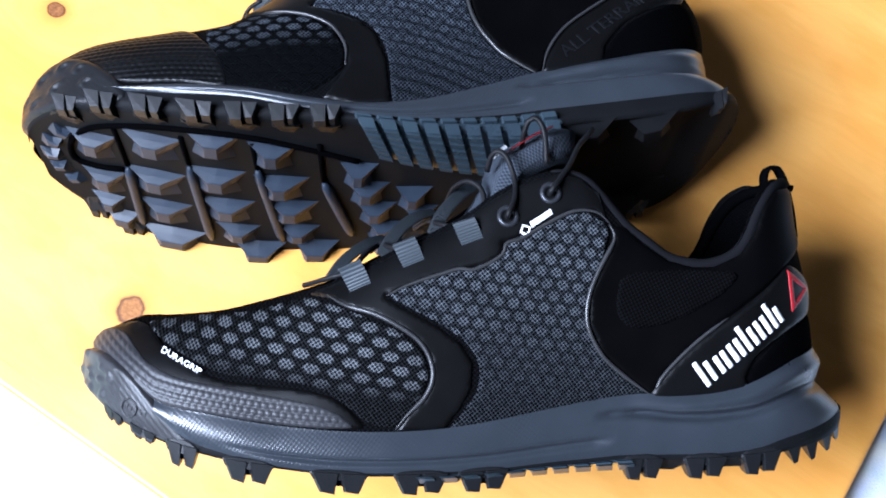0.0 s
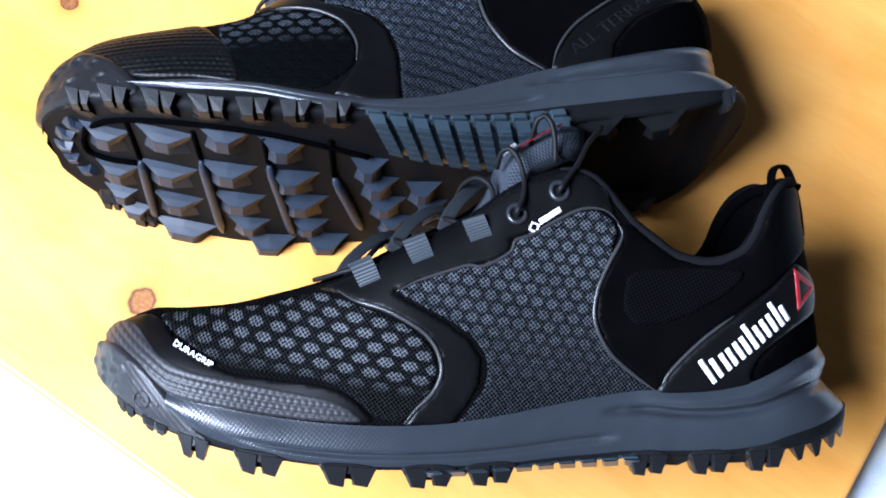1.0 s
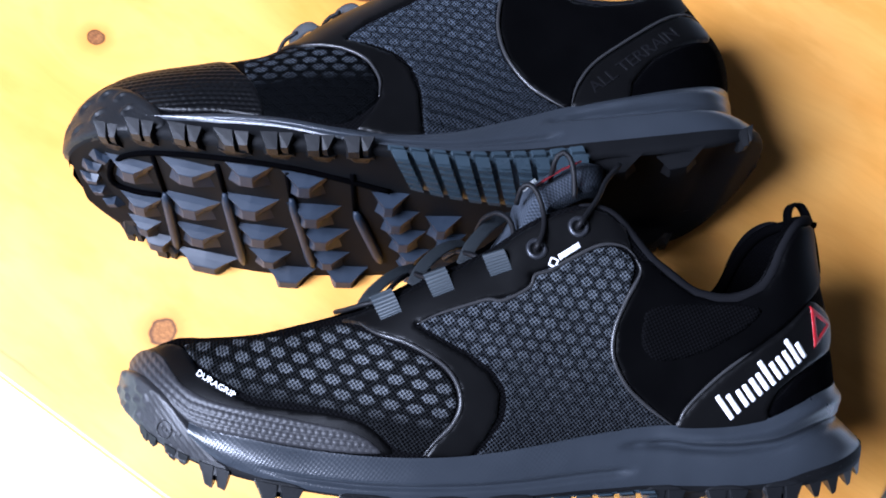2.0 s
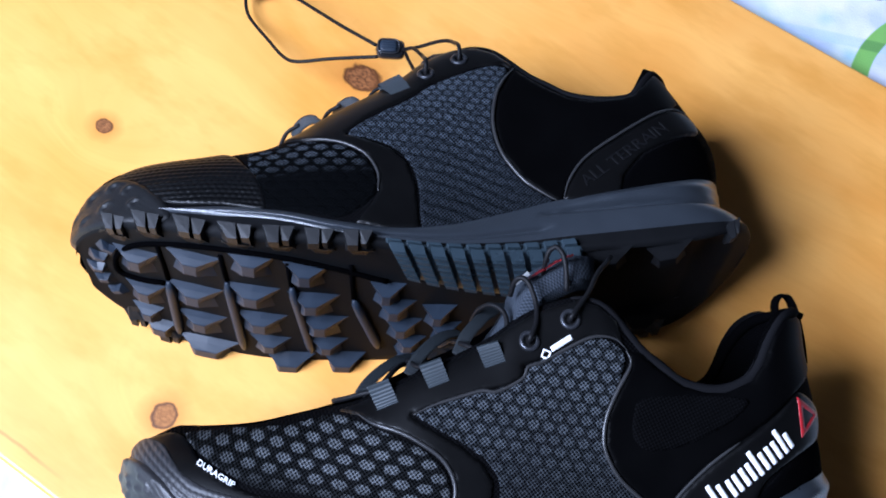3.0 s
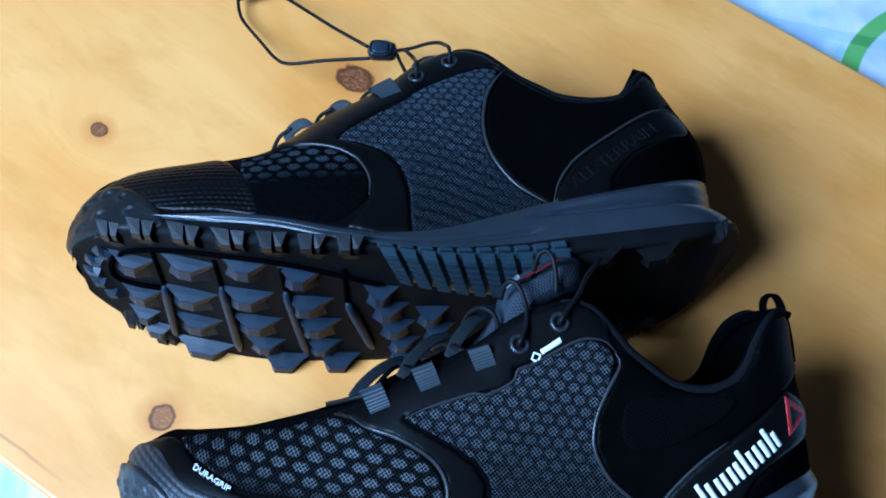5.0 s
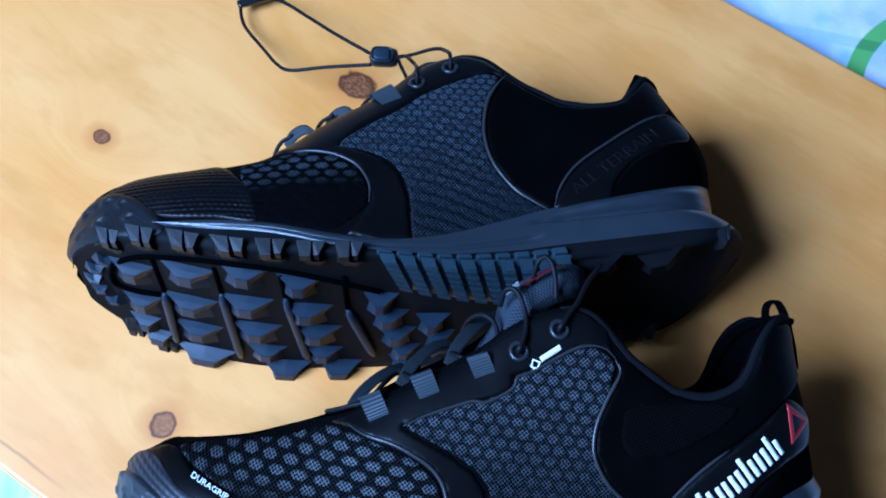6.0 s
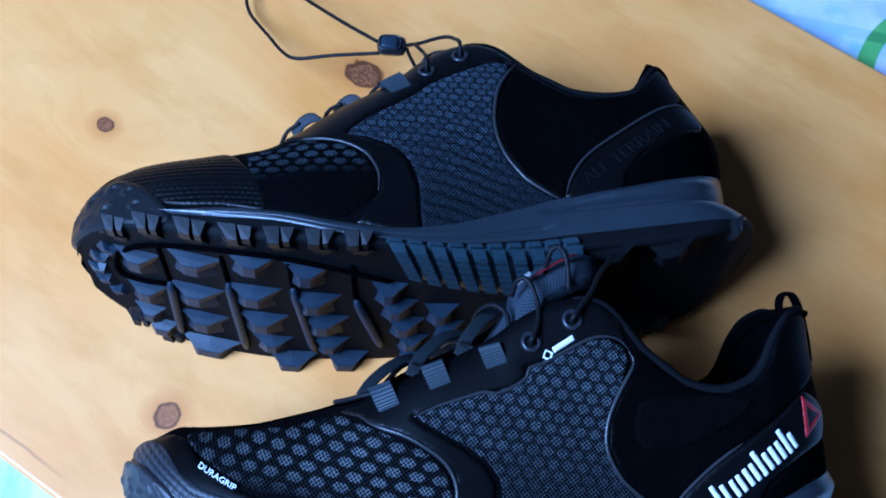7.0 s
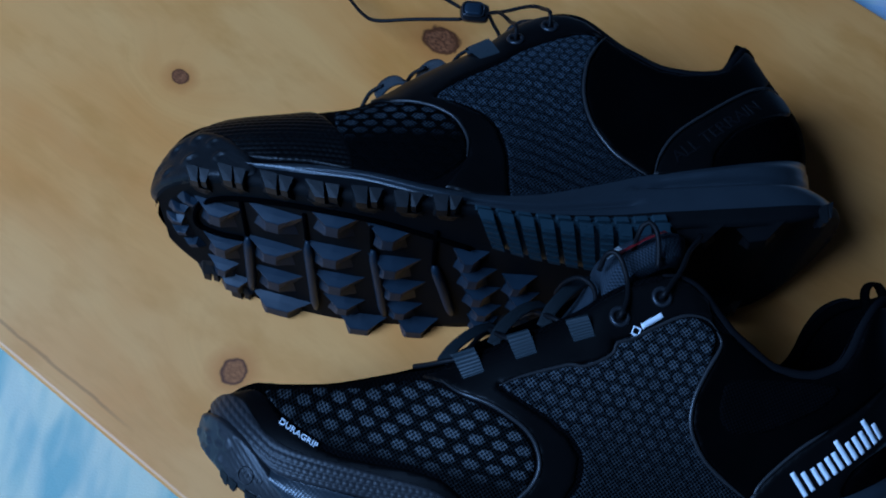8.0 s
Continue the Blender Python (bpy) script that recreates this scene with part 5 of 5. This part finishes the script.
part("saddle", panel(right, [(90, 66), (99, 61), (110, 57.5), (118, 54), (124.8, 48), (128.3, 38), (127.6, 29), (122, 20), (116, 13), (128, 9), (141.8, 10), (143.4, 30.6), (141.5, 43), (136, 51), (126, 57), (117.5, 61.5), (129, 72), (147, 82), (160.5, 91), (182, 99.6), (193.3, 100.7), (199, 96.5), (197, 102), (191, 109), (183, 113.5), (173, 114), (163, 111.5), (152, 104.5), (140, 97), (126, 90), (112, 82.5), (100, 76), (92, 72)], 0.9, 1.6, 1.4, smooth_outline=False), FILM, shell_r, "black film saddle and eyestay")
part("side_mesh", panel(right, [(127, 57.5), (118.5, 61.8), (129, 71), (147, 81), (160.5, 90), (182, 98.6), (192.5, 99.5), (195, 95), (186.4, 80.7), (182, 64.3), (182.6, 48.7), (188.6, 35.1), (195.6, 27.4), (201.4, 21.9), (190, 18), (175, 14), (154, 9), (143, 9), (144.2, 30.6), (142.4, 43), (137, 51.5)], 0.6, 1.4, 1.2, folds), KNIT_BACK, shell_r, "slate hexagon mesh on the side")
counter_r = part("heel_counter", panel(right, [(198.5, 98), (187, 80.7), (182.6, 64.3), (183.4, 48.7), (189.4, 35.1), (196.5, 27.4), (202.8, 21.9), (205, 22), (209.6, 31.9), (219.7, 42.7), (237.7, 53.1), (253, 60.9), (266, 66.5), (272, 74), (270, 88), (265.5, 93), (257, 83), (251, 77.5), (245, 75.5), (237, 75.5), (229, 75.5), (220, 78), (212, 84), (205, 91)], 1.0, 1.7, 1.5, smooth_outline=False), HEEL_FILM, shoe_r, "smooth black heel panel")
clip_r = part("heel_clip", panel(right, [(205.4, 22.4), (210, 31.9), (220, 42.7), (238, 53.1), (253, 60.9), (266, 66.5), (274, 64), (276, 55), (263.9, 50.2), (252, 45.5), (244, 41.3), (234.4, 32), (229.8, 23.4), (217, 21.8)], 1.6, 1.6, 1.3), FILM, shoe_r, "satin black heel band with raised words")
part("heel_suede", panel(right, [(230.6, 24), (235.2, 31.9), (245, 41), (254, 45.4), (263.9, 49.6), (275, 53), (279, 45), (278, 33), (268, 29), (250, 26)], 0.6, 1.8, 1.0), SUEDE, shell_r)
for line, r, lift in (([(99, 61), (110, 57.5), (117, 54.3), (124.6, 47.8), (128.3, 37.5), (127, 28)], 0.5, 1.0),
                ([(198.5, 98), (192, 90), (186.6, 80.7), (182.2, 64.3), (183, 48.7), (189, 35.1), (196.1, 27.4), (202.4, 21.9)], 0.6, 1.0),
                ([(204.9, 22.2), (209.6, 31.9), (219.7, 42.7), (237.7, 53.3), (253, 61.1), (262, 65), (267, 66.4), (272, 65)], 0.5, 1.9)):
    part("piping", piping(right, line, r * 1.35, lift), PIPING, shell_r, "thin grey piping")


def crescents(x, z):
    """Fine slanted ribs on the toe bumper, and small crescent nubs."""
    h = 0.14 * math.sin(6.283 * (x * 0.75 + z * 0.65) / 1.7) - 0.8 * max(0, 1 - x / 12)
    for cx, cz, size in ((9, 46, 2.4), (13, 39.5, 2.6), (17, 48.5, 3.2), (22, 40, 2.8), (25.5, 48.5, 3.2), (31, 44, 2.6), (33, 36, 2.2), (12, 51, 2.2)):
        d = math.hypot(x - cx, (z - cz) * 1.2)
        h += 0.75 * math.exp(-((d - size * 0.75) / (size * 0.42)) ** 2) * max(0.0, min(1.0, 0.55 + (z - cz - 0.5 * (x - cx)) / size)) - 0.5 * math.exp(-(d / (size * 0.5)) ** 2)
    return h


bumper_r = [(2.6, 46), (8, 51), (16, 55), (25, 54), (33, 48), (40, 39), (45.5, 29), (46, 23.5), (40, 22), (30, 26.5), (20, 31), (10, 36), (4, 40)]
part("toe_bumper", panel(right, bumper_r, 2.8, 0.9, 3.2, crescents, wide=right.plan), GRIP, sole_r, "black rubber toe bumper")
for x, z in ((157.8, 97.0), (174.2, 104.8)):
    part("eyelet", eyelet(right, x, z), EYELET, shoe_r, "gunmetal grey ring eyelet")
lettering(right, "ALL TERRAIN", 216.2, 27.6, 5.4, 30.5, 1.55, EMBOSS, clip_r, "raised_lettering", 1.12, label="raised black words")


def cord_run(points, radius=0.95):
    return tube_mesh(spline([Vector(p) * 0.001 for p in points], 0.0018), radius * 0.001, 8)


ring_a, ring_b = (1000 * right.skin(x, z, 1.6) for x, z in ((157.8, 97.0), (174.2, 104.8)))
for pts in ([(141, 4.8, 152), (126, 10.8, 171.8), (114, 16.9, 190), (100, 22.9, 209.8), (89.4, 26.1, 218), (82, 26.5, 218.5)],
            [(76.5, 27, 213), (76.5, 27.7, 206), (78.5, 28.1, 198), (86.4, 25.9, 181), (93, 23.4, 167), (100, 20.2, 159.4), (118, 14.7, 154.3), (141, 5.6, 145)],
            [(154, 3.5, 146), (161.6, -4.9, 139.8), (168.5, -12, 135.6), (173, -17.5, 131.2), (175.2, -22.5, 125.5), (ring_b.x + 0.7, ring_b.y - 2.5, ring_b.z + 5), (ring_b.x, ring_b.y + 2, ring_b.z - 1)],
            [(154, 1.7, 144.5), (157.7, -5.8, 138.6), (159.6, -11.5, 130.5), (160.8, -16, 123.5), (ring_a.x + 0.6, ring_a.y - 2.5, ring_a.z + 5), (ring_a.x, ring_a.y + 2, ring_a.z - 1)],
            [(155, 3.5, 144), (155.5, 0.4, 136.4), (156.6, -4, 126), (160, 2, 116)],
            [(85, 0, 84), (88, -4, 89.5), (92, -9, 93), (98, -13, 93.5)],
            [(106, -1, 92), (108.5, -5.4, 98), (112, -11, 100.5), (118, -16, 100)],
            [(127.5, -2, 99), (130, -6.4, 105.5), (134, -12.6, 108), (138.5, -17, 108)]):
    part("lace_cord", cord_run(pts), CORD, shoe_r, "thin black elastic lace cord")


def arch(points, across):
    """A webbing loop that stands up from the eyestay."""
    line = spline([Vector(p) for p in points], 1.0)
    rows = []
    n = len(line)
    for i, p in enumerate(line):
        a = (line[min(i + 1, n - 1)] - line[max(i - 1, 0)]).normalized()
        w = Vector(across)
        out = a.cross(w).normalized() * 0.45
        ring = [p + out + w * (k / 5 - 0.15) for k in range(6)] + [p - out + w * (k / 5 - 0.15) for k in range(5, -1, -1)]
        rows.append([q * 0.001 for q in ring])
    bm = grid_mesh(rows, [[(0.0016 * k, 0.001 * j) for k in range(12)] for j in range(n)], True)
    bmesh.ops.holes_fill(bm, edges=[e for e in bm.edges if e.is_boundary], sides=20)
    bmesh.ops.recalc_face_normals(bm, faces=bm.faces[:])
    return bm


for x, z in ((94.0, 94.0), (114.0, 102.0)):
    part("webbing_loop", arch([(x, -9, z - 3), (x + 2.5, -10.5, z + 1.5), (x + 6.5, -12.5, z + 3.4), (x + 10.5, -14.5, z + 2.6), (x + 13.5, -17, z - 1.5), (x + 14.5, -20, z - 6)], (2.0, -3.4, -7.4)), WEBBING, shoe_r, "slate ribbed webbing loop")


part("webbing_loop", strap(right, 143.5, 90.5, 20, -1, 3.0, 8.5, 10.0), WEBBING, shoe_r, "slate ribbed webbing loop")


def cord_lock():
    """A spring toggle: a rounded barrel with a ribbed push button."""
    bm = bmesh.new()
    rows = []
    for i in range(15):
        t = -1 + 2 * i / 14
        r = (1 - abs(t) ** 5) ** 0.4
        rows.append([(0.0078 * t, 0.0042 * r * math.cos(a), 0.0053 * r * math.sin(a)) for a in (2 * math.pi * k / 20 for k in range(20))])
    bm = grid_mesh(rows, loop=True)
    bmesh.ops.remove_doubles(bm, verts=bm.verts[:], dist=0.00002)
    bmesh.ops.recalc_face_normals(bm, faces=bm.faces[:])
    return bm


def lock_button():
    rows = []
    for j in range(9):
        t = j / 8
        r = math.cos(t * math.pi / 2) ** 0.5
        ring = []
        for k in range(24):
            c, s = math.cos(2 * math.pi * k / 24), math.sin(2 * math.pi * k / 24)
            ring.append((0.0046 * r * math.copysign(abs(c) ** 0.55, c) - 0.001, -0.0040 - 0.0013 * math.sin(t * math.pi / 2), 0.0034 * r * math.copysign(abs(s) ** 0.55, s) - 0.0005))
        rows.append(ring)
    bm = grid_mesh(rows, loop=True)
    bmesh.ops.remove_doubles(bm, verts=bm.verts[:], dist=0.00002)
    bmesh.ops.recalc_face_normals(bm, faces=bm.faces[:])
    return bm


lock = part("cord_lock", cord_lock(), GLOSS, shoe_r, "glossy black cord lock")
lock.matrix_local = pose(0.148, 0.0045, 0.1478, 8, 0, 0) @ pose(0, 0, 0, 0, 10, 0)
part("button", lock_button(), RUBBER, lock)
rim_pts = []
for k in range(33):
    c, sn = math.cos(2 * math.pi * k / 32), math.sin(2 * math.pi * k / 32)
    rim_pts.append(Vector((0.0053 * math.copysign(abs(c) ** 0.55, c) - 0.001, -0.0041, 0.0041 * math.copysign(abs(sn) ** 0.55, sn) - 0.0005)))
for k in range(4):
    part("button_rib", block(-0.0045, -0.0056, -0.0029 + 0.0014 * k, 0.0025, -0.0050, -0.0022 + 0.0014 * k, 0.0002), RUBBER, lock)
part("button_rim", tube_mesh(rim_pts, 0.0005, 6), EYELET, lock)
end_piece = part("cord_end", block(-0.0088, -0.0017, -0.0027, 0.0088, 0.0017, 0.0027, 0.0016, 4), GLOSS, shoe_r, "flat black cord end")
end_piece.matrix_local = pose(0.0835, 0.0262, 0.2165, 0, -14, 0)

for pts, across in (([(134, -13, 88), (137, -11, 95), (142, -8, 101), (147, -4, 105), (152, 0, 107.5), (158, 4, 108.5)], (4.4, -1.0, -2.2)),
                    ([(115, -13, 80), (118, -11, 86), (123, -8, 91.5), (129, -4, 95.5), (136, 1, 97)], (4.2, -1.0, -2.1)),
                    ([(96, -13, 72), (99.5, -11, 77), (105, -8, 82), (111, -4, 85.5), (117, 1, 87)], (4.0, -0.9, -2.0))):
    part("webbing_loop", arch(pts, across), WEBBING_DARK, shoe_l, "dark slate webbing loop across the throat")
